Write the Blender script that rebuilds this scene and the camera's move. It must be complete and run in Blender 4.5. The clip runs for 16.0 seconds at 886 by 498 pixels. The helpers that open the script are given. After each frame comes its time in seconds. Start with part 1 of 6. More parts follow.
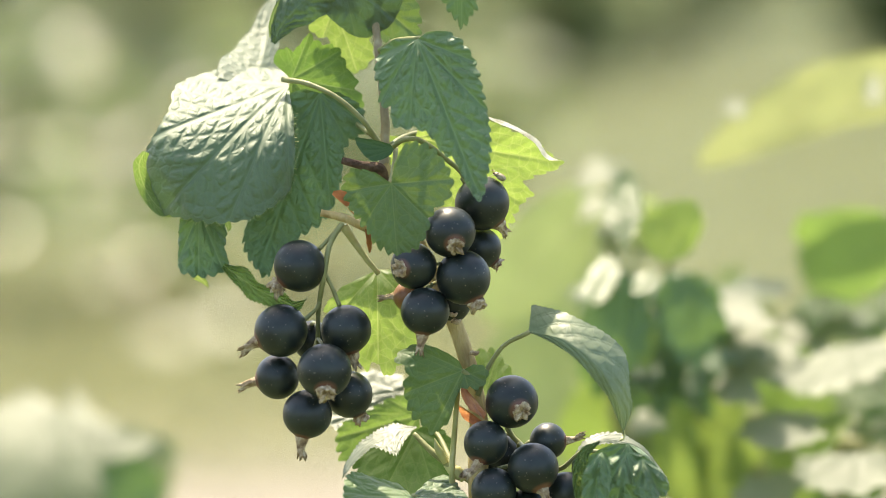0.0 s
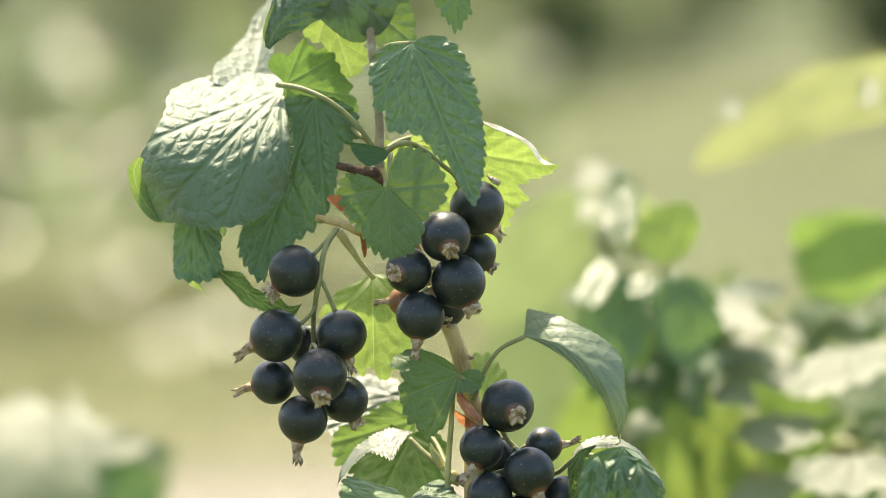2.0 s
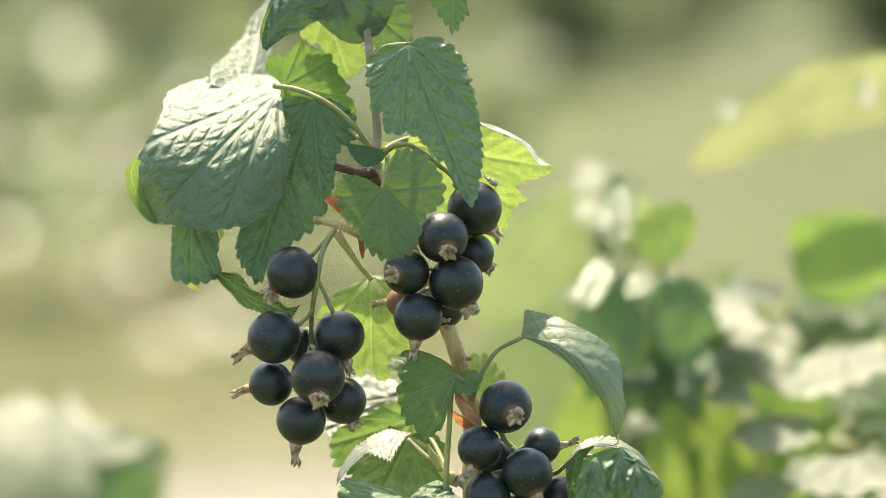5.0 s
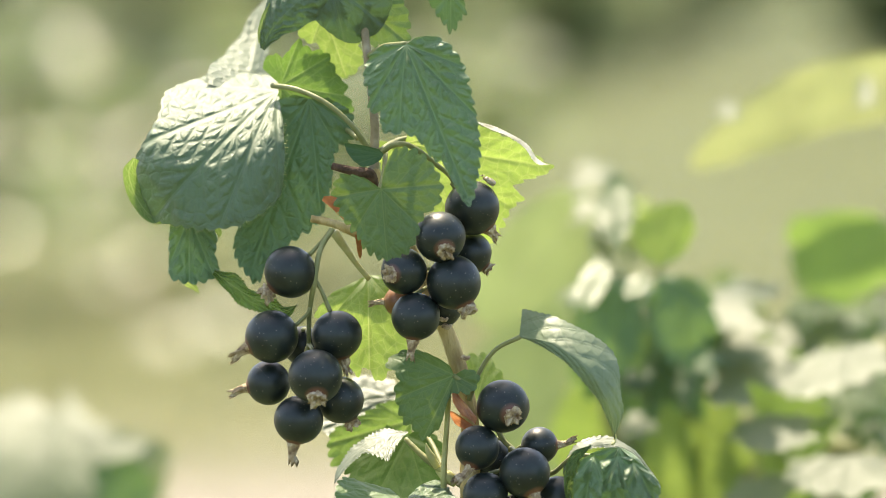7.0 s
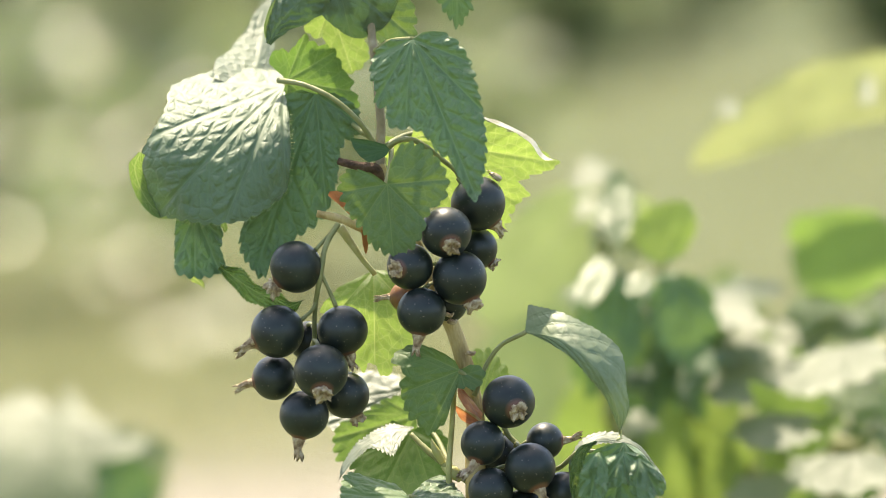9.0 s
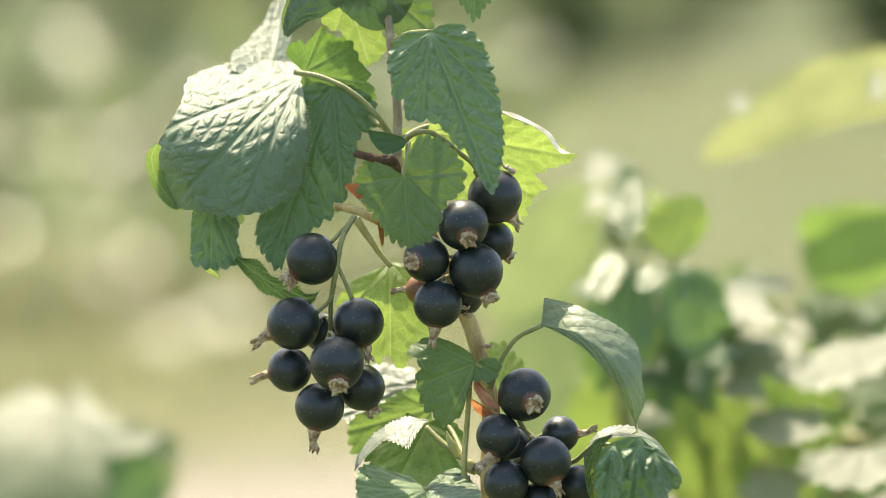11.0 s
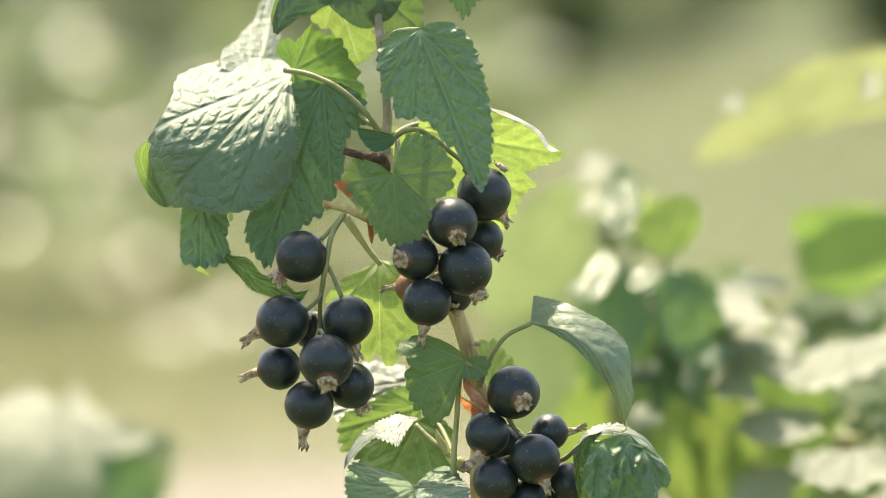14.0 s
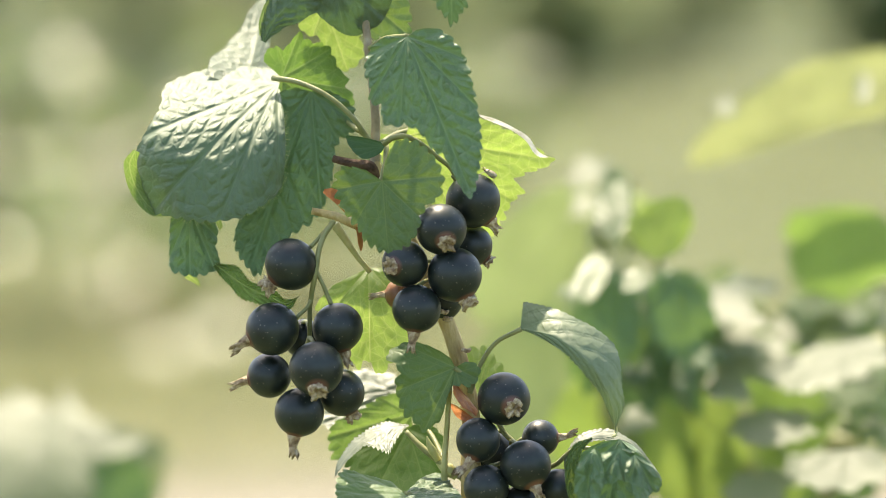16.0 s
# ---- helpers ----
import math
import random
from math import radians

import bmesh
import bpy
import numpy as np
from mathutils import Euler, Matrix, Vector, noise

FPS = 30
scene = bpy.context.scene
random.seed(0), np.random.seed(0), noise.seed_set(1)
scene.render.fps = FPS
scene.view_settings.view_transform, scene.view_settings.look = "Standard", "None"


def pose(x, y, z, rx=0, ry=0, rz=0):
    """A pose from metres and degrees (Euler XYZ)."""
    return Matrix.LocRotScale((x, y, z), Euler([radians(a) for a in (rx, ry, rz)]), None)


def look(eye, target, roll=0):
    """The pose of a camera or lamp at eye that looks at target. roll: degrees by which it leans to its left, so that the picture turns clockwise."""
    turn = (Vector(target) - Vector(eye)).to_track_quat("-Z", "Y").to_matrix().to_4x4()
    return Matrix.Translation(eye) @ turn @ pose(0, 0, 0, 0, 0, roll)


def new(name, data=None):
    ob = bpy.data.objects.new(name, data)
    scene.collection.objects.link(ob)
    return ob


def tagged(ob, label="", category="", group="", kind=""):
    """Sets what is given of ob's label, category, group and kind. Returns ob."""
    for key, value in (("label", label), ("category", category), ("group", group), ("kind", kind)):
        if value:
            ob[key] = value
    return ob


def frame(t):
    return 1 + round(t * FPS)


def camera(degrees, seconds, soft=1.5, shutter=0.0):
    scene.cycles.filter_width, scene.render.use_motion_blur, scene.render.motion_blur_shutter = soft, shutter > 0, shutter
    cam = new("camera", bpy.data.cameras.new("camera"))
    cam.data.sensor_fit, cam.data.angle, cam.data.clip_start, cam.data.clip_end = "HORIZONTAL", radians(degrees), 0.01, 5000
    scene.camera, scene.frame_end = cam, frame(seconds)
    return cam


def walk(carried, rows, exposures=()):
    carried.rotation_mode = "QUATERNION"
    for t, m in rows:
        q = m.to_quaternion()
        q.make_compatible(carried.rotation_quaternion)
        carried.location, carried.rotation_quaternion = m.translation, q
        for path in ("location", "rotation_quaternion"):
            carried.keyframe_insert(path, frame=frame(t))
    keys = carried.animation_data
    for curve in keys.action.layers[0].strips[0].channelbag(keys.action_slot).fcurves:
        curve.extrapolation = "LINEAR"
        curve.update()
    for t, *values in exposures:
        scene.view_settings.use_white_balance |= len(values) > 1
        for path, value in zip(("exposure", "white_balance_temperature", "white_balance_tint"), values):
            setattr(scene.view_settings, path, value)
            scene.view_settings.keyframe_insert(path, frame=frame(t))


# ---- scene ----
import collections

cam = camera(15.0, 16.0, soft=0.75)
cam.data.dof.use_dof = True
cam.data.dof.focus_distance = 0.714
cam.data.dof.aperture_fstop = 7.6
# held by a steady grip: a drift of a few millimetres; x, z, tilt and turn
STEADY = [
    (0, -0.00000, 0.80000, 85.0000, 0.0000),
    (0.5, -0.00026, 0.79968, 85.0357, -0.0312),
    (1, -0.00046, 0.79941, 85.0670, -0.0514),
    (1.5, 0.00019, 0.79929, 85.0823, -0.0468),
    (2, 0.00039, 0.79935, 85.0857, -0.0415),
    (2.5, 0.00058, 0.79954, 85.0735, -0.0437),
    (3, 0.00052, 0.80000, 85.0517, -0.0475),
    (3.5, 0.00093, 0.80019, 85.0393, -0.0443),
    (4, 0.00117, 0.80038, 85.0271, -0.0503),
    (6.5, 0.00155, 0.80078, 84.9944, -0.0043),
    (7, 0.00207, 0.80085, 84.9901, -0.0006),
    (7.5, 0.00181, 0.80060, 84.9841, -0.0024),
    (8, 0.00182, 0.80073, 84.9760, -0.0021),
    (8.5, 0.00182, 0.80072, 84.9694, -0.0017),
    (9, 0.00170, 0.80078, 84.9655, -0.0022),
    (11.5, -0.00195, 0.79922, 84.9469, -0.0284),
    (12, -0.00156, 0.79896, 84.9632, 0.0038),
    (12.5, -0.00014, 0.79948, 84.9522, 0.0212),
    (13, 0.00059, 0.79967, 84.9400, 0.0374),
    (13.5, 0.00104, 0.79994, 84.9309, 0.0589),
    (14, 0.00157, 0.79987, 84.9350, 0.0627),
    (14.5, 0.00183, 0.79942, 84.9637, 0.0502),
    (15, 0.00118, 0.79883, 84.9937, 0.0308),
    (15.5, 0.00163, 0.79818, 85.0573, -0.0066),
    (16, 0.00117, 0.79571, 85.2366, -0.0945),
]
walk(cam, [(t, pose(x, 0.0, z, tilt, 0, turn)) for t, x, z, tilt, turn in STEADY])

# ---------------------------------------------------------------- world, sun, exposure
SUN_ELEVATION, SUN_TURN = 63.0, -20.0
world = bpy.data.worlds.new("sky")
world.use_nodes = True
scene.world = world
wn = world.node_tree.nodes
sky = wn.new("ShaderNodeTexSky")
sky.sky_type = "NISHITA"
sky.sun_disc = False
sky.sun_elevation = radians(SUN_ELEVATION)
sky.sun_rotation = radians(SUN_TURN)
sky.dust_density = 2.5
wn["Background"].inputs["Strength"].default_value = 0.15
world.node_tree.links.new(sky.outputs[0], wn["Background"].inputs["Color"])
sun = new("sun", bpy.data.lights.new("sun", "SUN"))
sun.data.energy = 3.6
sun.data.angle = radians(0.6)
sun.data.color = (1.0, 0.900, 0.755)
sun_way = Vector((math.sin(radians(SUN_TURN)) * math.cos(radians(SUN_ELEVATION)),
                  math.cos(radians(SUN_TURN)) * math.cos(radians(SUN_ELEVATION)),
                  math.sin(radians(SUN_ELEVATION))))
sun.matrix_world = look(sun_way * 20, (0, 0, 0))
scene.view_settings.exposure = 1.49
scene.view_settings.use_white_balance = True
scene.view_settings.white_balance_temperature = 7180
scene.view_settings.white_balance_tint = 9


# ---------------------------------------------------------------- materials
def tree_of(name):
    m = bpy.data.materials.new(name)
    m.use_nodes = True
    n, l = m.node_tree.nodes, m.node_tree.links
    return m, n, l, n["Principled BSDF"]


def ramp(n, stops):
    r = n.new("ShaderNodeValToRGB")
    while len(r.color_ramp.elements) < len(stops):
        r.color_ramp.elements.new(0.5)
    for e, (p, c) in zip(r.color_ramp.elements, stops):
        e.position, e.color = p, (*c, 1)
    return r


def tex(n, l, kind, scale, coord, detail=3.0):
    t = n.new("ShaderNodeTexNoise" if kind == "noise" else "ShaderNodeTexVoronoi")
    t.inputs["Scale"].default_value = scale
    if kind == "noise":
        t.inputs["Detail"].default_value = detail
    l.new(coord, t.inputs["Vector"])
    return t


def math_node(n, l, op, a, b=None, c=None, clamp=False):
    m = n.new("ShaderNodeMath")
    m.operation = op
    m.use_clamp = clamp
    for i, v in enumerate((a, b, c)):
        if v is None:
            continue
        if isinstance(v, (int, float)):
            m.inputs[i].default_value = v
        else:
            l.new(v, m.inputs[i])
    return m.outputs[0]


def ease(n, l, value, lo, hi, to_lo=0.0, to_hi=1.0):
    r = n.new("ShaderNodeMapRange")
    r.interpolation_type = "SMOOTHSTEP"
    for key, v in (("From Min", lo), ("From Max", hi), ("To Min", to_lo), ("To Max", to_hi)):
        r.inputs[key].default_value = v
    l.new(value, r.inputs["Value"])
    return r.outputs[0]


def read(n, name, out="Fac"):
    at = n.new("ShaderNodeAttribute")
    at.attribute_name = name
    return at.outputs[out]


def leaf_material(name, blade, through_col, share, rough=0.42, spec=0.5, coat=0.0, puffed=0.0001, down=0.10, net=0.45, cell=430.0):
    """A leaf: green waxy blade puckered between sunken veins, a net of paler veins, light shining through."""
    m, n, l, b = tree_of(name)
    co = n.new("ShaderNodeTexCoord")
    flat = read(n, "flat", "Vector")
    rib, side = read(n, "rib"), read(n, "side_rib")
    info = n.new("ShaderNodeObjectInfo")
    big = tex(n, l, "noise", 70.0, co.outputs["Object"], 4.0)
    grain = tex(n, l, "noise", 1100.0, flat, 3.0)
    # the net of small veins: two sizes of cells, warped
    warp = tex(n, l, "noise", 260.0, flat, 2.0)
    shift = n.new("ShaderNodeVectorMath")
    shift.operation = "MULTIPLY_ADD"
    shift.inputs[1].default_value = (0.0016, 0.0016, 0.0)
    l.new(warp.outputs["Color"], shift.inputs[0])
    l.new(flat, shift.inputs[2])
    cells = []
    for scale in (cell, cell * 2.7):
        v = n.new("ShaderNodeTexVoronoi")
        v.voronoi_dimensions = "2D"
        v.feature = "DISTANCE_TO_EDGE"
        v.inputs["Scale"].default_value = scale
        l.new(shift.outputs[0], v.inputs["Vector"])
        cells.append(v.outputs["Distance"])
    domes = []
    for scale in (cell, cell * 2.7):
        v = n.new("ShaderNodeTexVoronoi")
        v.voronoi_dimensions = "2D"
        v.feature = "SMOOTH_F1"
        v.inputs["Smoothness"].default_value = 0.35
        v.inputs["Scale"].default_value = scale
        l.new(shift.outputs[0], v.inputs["Vector"])
        domes.append(ease(n, l, v.outputs["Distance"], 0.0, 0.75, 1.0, 0.0))
    small = domes[1]
    pillow = math_node(n, l, "MULTIPLY_ADD", ease(n, l, cells[0], 0.0, 0.17), 0.27, math_node(n, l, "MULTIPLY", domes[0], 0.73))
    # raised tissue, sunken veins
    h = math_node(n, l, "MULTIPLY_ADD", small, 0.20, pillow)
    h = math_node(n, l, "MULTIPLY_ADD", grain.outputs["Fac"], 0.20, h)
    h = math_node(n, l, "MULTIPLY", h, ease(n, l, side, 0.0, 0.75, 0.25, 1.0))
    h = math_node(n, l, "MULTIPLY", h, ease(n, l, rib, 0.0, 1.1, 0.0, 1.0))
    bump = n.new("ShaderNodeBump")
    bump.inputs["Strength"].default_value = 1.0
    bump.inputs["Distance"].default_value = puffed
    l.new(h, bump.inputs["Height"])
    l.new(bump.outputs[0], b.inputs["Normal"])
    # lines of the veins
    line = math_node(n, l, "MAXIMUM", ease(n, l, rib, 0.02, 0.20, 1.0, 0.0), ease(n, l, side, 0.0, 0.15, 0.75, 0.0))
    fine = math_node(n, l, "MAXIMUM", ease(n, l, cells[0], 0.0, 0.09, net, 0.0), ease(n, l, cells[1], 0.0, 0.12, net * 0.55, 0.0))
    web = math_node(n, l, "MAXIMUM", line, fine)
    # blade colour
    cr = ramp(n, [(0.32, tuple(c * 0.84 for c in blade)), (0.52, blade), (0.74, (blade[0] * 1.16, blade[1] * 1.10, blade[2] * 1.06))])
    l.new(math_node(n, l, "MULTIPLY_ADD", grain.outputs["Fac"], 0.35, math_node(n, l, "MULTIPLY", big.outputs["Fac"], 0.68)), cr.inputs[0])
    hue = n.new("ShaderNodeHueSaturation")
    vary = n.new("ShaderNodeMapRange")
    vary.inputs["To Min"].default_value, vary.inputs["To Max"].default_value = 0.85, 1.15
    l.new(info.outputs["Random"], vary.inputs["Value"])
    l.new(vary.outputs[0], hue.inputs["Value"])
    l.new(cr.outputs[0], hue.inputs["Color"])
    mix = n.new("ShaderNodeMix")
    mix.data_type = "RGBA"
    l.new(math_node(n, l, "MULTIPLY", web, 0.13), mix.inputs["Factor"])
    l.new(hue.outputs[0], mix.inputs["A"])
    mix.inputs["B"].default_value = (blade[0] * 2.0, blade[1] * 1.7, blade[2] * 1.9, 1)
    l.new(mix.outputs["Result"], b.inputs["Base Color"])
    rr = n.new("ShaderNodeMapRange")
    rr.inputs["To Min"].default_value, rr.inputs["To Max"].default_value = rough - 0.05, rough + 0.10
    l.new(grain.outputs["Fac"], rr.inputs["Value"])
    l.new(rr.outputs[0], b.inputs["Roughness"])
    b.inputs["Specular IOR Level"].default_value = spec
    b.inputs["Coat Weight"].default_value = coat
    b.inputs["Coat Roughness"].default_value = 0.35
    b.inputs["Sheen Weight"].default_value = down
    b.inputs["Sheen Roughness"].default_value = 0.45
    b.inputs["Sheen Tint"].default_value = (1.0, 0.93, 0.91, 1)
    # light from behind: yellower in thin tissue, pale along the veins
    tr = n.new("ShaderNodeBsdfTranslucent")
    tcol = n.new("ShaderNodeMix")
    tcol.data_type = "RGBA"
    tcr = ramp(n, [(0.34, tuple(c * 0.78 for c in through_col)), (0.66, through_col)])
    l.new(math_node(n, l, "MULTIPLY_ADD", small, 0.16, math_node(n, l, "MULTIPLY", big.outputs["Fac"], 0.86)), tcr.inputs[0])
    l.new(math_node(n, l, "MULTIPLY", web, 0.85), tcol.inputs["Factor"])
    l.new(tcr.outputs[0], tcol.inputs["A"])
    tcol.inputs["B"].default_value = (min(0.85, through_col[0] * 1.55 + 0.04), min(0.85, through_col[1] * 1.25 + 0.03), through_col[2] * 2.1 + 0.03, 1)
    l.new(tcol.outputs["Result"], tr.inputs["Color"])
    ms = n.new("ShaderNodeMixShader")
    ms.inputs[0].default_value = share
    l.new(b.outputs[0], ms.inputs[1])
    l.new(tr.outputs[0], ms.inputs[2])
    l.new(ms.outputs[0], n["Material Output"].inputs["Surface"])
    return m


def plain_material(name, stops, scale, rough, bump=0.3, dist=0.0004, spec=0.4, stretch=(1, 1, 1)):
    m, n, l, b = tree_of(name)
    co = n.new("ShaderNodeTexCoord")
    mp = n.new("ShaderNodeMapping")
    mp.inputs["Scale"].default_value = stretch
    l.new(co.outputs["Object"], mp.inputs["Vector"])
    a = tex(n, l, "noise", scale, mp.outputs[0], 5.0)
    cr = ramp(n, stops)
    l.new(a.outputs["Fac"], cr.inputs[0])
    l.new(cr.outputs[0], b.inputs["Base Color"])
    f = tex(n, l, "noise", scale * 4, mp.outputs[0], 4.0)
    bp = n.new("ShaderNodeBump")
    bp.inputs["Strength"].default_value = bump
    bp.inputs["Distance"].default_value = dist
    l.new(f.outputs["Fac"], bp.inputs["Height"])
    l.new(bp.outputs[0], b.inputs["Normal"])
    b.inputs["Roughness"].default_value = rough
    b.inputs["Specular IOR Level"].default_value = spec
    return m


def berry_material(name, skin, bloom, warm):
    """Ripe skin: near-black, faint waxy bloom, pale pores, brown towards the dried flower end."""
    m, n, l, b = tree_of(name)
    co = n.new("ShaderNodeTexCoord")
    soft = tex(n, l, "noise", 260.0, co.outputs["Object"], 4.0)
    cr = ramp(n, [(0.35, skin), (0.75, bloom)])
    l.new(soft.outputs["Fac"], cr.inputs[0])
    pores = tex(n, l, "voronoi", 1080.0, co.outputs["Object"])
    pores.inputs["Randomness"].default_value = 1.0
    pm = n.new("ShaderNodeMapRange")
    pm.inputs["From Min"].default_value, pm.inputs["From Max"].default_value = 0.06, 0.15
    pm.inputs["To Min"].default_value, pm.inputs["To Max"].default_value = 0.7, 0.0
    l.new(pores.outputs["Distance"], pm.inputs["Value"])
    sparse = n.new("ShaderNodeMath")
    sparse.operation = "GREATER_THAN"
    sparse.inputs[1].default_value = 0.2
    sep = n.new("ShaderNodeSeparateColor")
    l.new(pores.outputs["Color"], sep.inputs[0])
    l.new(sep.outputs[0], sparse.inputs[0])
    mul = n.new("ShaderNodeMath")
    mul.operation = "MULTIPLY"
    l.new(pm.outputs[0], mul.inputs[0])
    l.new(sparse.outputs[0], mul.inputs[1])
    mix = n.new("ShaderNodeMix")
    mix.data_type = "RGBA"
    l.new(mul.outputs[0], mix.inputs["Factor"])
    l.new(cr.outputs[0], mix.inputs["A"])
    mix.inputs["B"].default_value = (0.34, 0.30, 0.23, 1)
    end = n.new("ShaderNodeAttribute")
    end.attribute_name = "flower_end"
    mix2 = n.new("ShaderNodeMix")
    mix2.data_type = "RGBA"
    l.new(end.outputs["Fac"], mix2.inputs["Factor"])
    l.new(mix.outputs["Result"], mix2.inputs["A"])
    mix2.inputs["B"].default_value = (*warm, 1)
    l.new(mix2.outputs["Result"], b.inputs["Base Color"])
    b.inputs["Roughness"].default_value = 0.41
    b.inputs["Specular IOR Level"].default_value = 0.5
    b.inputs["Coat Weight"].default_value = 0.0
    b.inputs["Coat Roughness"].default_value = 0.5
    bp = n.new("ShaderNodeBump")
    bp.inputs["Strength"].default_value = 0.12
    bp.inputs["Distance"].default_value = 0.0003
    l.new(soft.outputs["Fac"], bp.inputs["Height"])
    l.new(bp.outputs[0], b.inputs["Normal"])
    return m


LEAF = leaf_material("leaf", (0.092, 0.160, 0.062), (0.18, 0.38, 0.09), 0.09, 0.52, 0.65, puffed=0.00038, down=0.17, cell=390.0)
LEAF_CALM = leaf_material("dark_smooth_leaf", (0.042, 0.098, 0.030), (0.16, 0.34, 0.08), 0.08, 0.52, 0.4, puffed=0.00006, down=0.05)
# darker see-through copy: shadows falling from upper leaves are in its colour
LEAF_HALF_SHADE = leaf_material("half_shaded_leaf", (0.060, 0.115, 0.030), (0.20, 0.36, 0.055), 0.42, 0.5, 0.5, puffed=0.00005)
LEAF_SOFT = leaf_material("soft_leaf", (0.072, 0.138, 0.040), (0.30, 0.47, 0.08), 0.18, 0.52, 0.55, puffed=0.00015, down=0.10)
# three brighter copies of the leaf, the light from behind put into their colours
LEAF_MID = leaf_material("lit_green_leaf", (0.070, 0.130, 0.038), (0.27, 0.43, 0.075), 0.42, 0.5, 0.6, puffed=0.00016, net=0.6)
LEAF_BACKLIT = leaf_material("backlit_leaf", (0.085, 0.14, 0.040), (0.36, 0.51, 0.09), 0.50, 0.50, 0.6, puffed=0.00012, net=0.5)
LEAF_GLOW = leaf_material("backlit_yellow_leaf", (0.13, 0.16, 0.07), (0.38, 0.43, 0.155), 0.53, 0.45, 0.8, puffed=0.00004)
BUSH = leaf_material("bush_leaf", (0.085, 0.145, 0.05), (0.30, 0.39, 0.14), 0.42, 0.40, 0.75, puffed=0.00008, down=0.0)
# darker copy of BUSH, with the shade put into its colour
BUSH_SHADED = leaf_material("shaded_bush_leaf", (0.055, 0.118, 0.044), (0.22, 0.38, 0.08), 0.34, 0.40, 0.7, down=0.0)
# paler copy of BUSH, part of the sun's glare put into its colour
BUSH_SUNLIT = leaf_material("sunlit_bush_leaf", (0.112, 0.145, 0.080), (0.36, 0.45, 0.15), 0.34, 0.52, 0.58, puffed=0.00003, down=0.12)
BUSH_THIN = leaf_material("thin_bush_leaf", (0.070, 0.115, 0.040), (0.24, 0.34, 0.085), 0.50, 0.34, 0.4, puffed=0.00003, down=0.0)
BUSH_GLOSS = leaf_material("waxy_bush_leaf", (0.095, 0.138, 0.060), (0.40, 0.47, 0.17), 0.45, 0.31, 0.6, puffed=0.00001, down=0.0)
LEAF_SMOOTH = leaf_material("smooth_leaf", (0.135, 0.185, 0.088), (0.26, 0.42, 0.10), 0.07, 0.54, 0.75, puffed=0.00008, down=0.16)
# greyer, glossier copy for leaves in full sun, some of the sheen in its colour
LEAF_SHEEN = leaf_material("sunlit_leaf", (0.10, 0.135, 0.075), (0.30, 0.42, 0.12), 0.10, 0.52, 0.9, puffed=0.00018, down=0.3)
LEAF_BROAD = leaf_material("broad_leaf", (0.066, 0.110, 0.043), (0.18, 0.38, 0.09), 0.08, 0.60, 0.90, puffed=0.00026, down=0.24, cell=390.0)
BERRY = berry_material("ripe_skin", (0.0100, 0.0145, 0.0124), (0.024, 0.034, 0.029), (0.20, 0.085, 0.05))
BERRY_RED = berry_material("unripe_skin", (0.22, 0.09, 0.035), (0.30, 0.15, 0.06), (0.35, 0.2, 0.1))
DRIED = plain_material("dried_flower", [(0.3, (0.16, 0.10, 0.058)), (0.46, (0.42, 0.31, 0.19)), (0.68, (0.72, 0.62, 0.44))], 700.0, 0.85, 0.8, 0.0006, 0.2)
WOOD = plain_material("young_wood", [(0.3, (0.28, 0.185, 0.07)), (0.5, (0.52, 0.385, 0.165)), (0.72, (0.68, 0.54, 0.29))], 300.0, 0.7, 0.7, 0.0008, 0.3, (1, 1, 0.35))
TWIG = plain_material("tan_twig", [(0.3, (0.22, 0.17, 0.10)), (0.55, (0.36, 0.295, 0.185)), (0.8, (0.50, 0.43, 0.29))], 320.0, 0.7, 0.5, 0.0005, 0.3)
BARK = plain_material("brown_bark", [(0.3, (0.05, 0.032, 0.022)), (0.6, (0.16, 0.10, 0.065)), (0.85, (0.30, 0.22, 0.16))], 420.0, 0.85, 0.8, 0.0008, 0.2)
STALK = plain_material("green_stalk", [(0.3, (0.18, 0.19, 0.068)), (0.6, (0.27, 0.275, 0.112)), (0.85, (0.38, 0.37, 0.20))], 300.0, 0.5, 0.3, 0.0003, 0.4)
# STALK made paler: for truly pale parts, and petioles brightened as if lit
PALE = plain_material("pale_lit_stalk", [(0.3, (0.34, 0.34, 0.12)), (0.6, (0.50, 0.48, 0.20)), (0.85, (0.62, 0.58, 0.34))], 300.0, 0.5, 0.3, 0.0003, 0.4)
SCALE = plain_material("bud_scale", [(0.3, (0.24, 0.07, 0.014)), (0.55, (0.46, 0.16, 0.032)), (0.8, (0.60, 0.34, 0.09))], 320.0, 0.6, 0.5, 0.0005, 0.4)
# dry rim, its colour paled further in place of sun falling on it
DRY_LIT_RIM = plain_material("dry_lit_rim", [(0.3, (0.34, 0.33, 0.22)), (0.55, (0.58, 0.56, 0.44)), (0.8, (0.74, 0.72, 0.62))], 500.0, 0.6, 0.6, 0.0004, 0.5)


# ---------------------------------------------------------------- builders
def part(name, bm, material, parent, label="", m=Matrix()):
    me = bpy.data.meshes.new(name)
    bm.to_mesh(me)
    bm.free()
    return part_of(name, me, material, parent, label, m)


def part_of(name, me, material, parent, label="", m=Matrix()):
    if material and not me.materials:
        me.materials.append(material)
    me.polygons.foreach_set("use_smooth", [True] * len(me.polygons))
    ob = new(name, me)
    ob.parent = parent
    ob.matrix_local = m
    return tagged(ob, label)


def thing(name, at, label, category, group="", kind=""):
    ob = new(name)
    ob.location = at
    ob.empty_display_size = 0.05
    bpy.context.view_layer.update()
    return tagged(ob, label, category, group, kind)


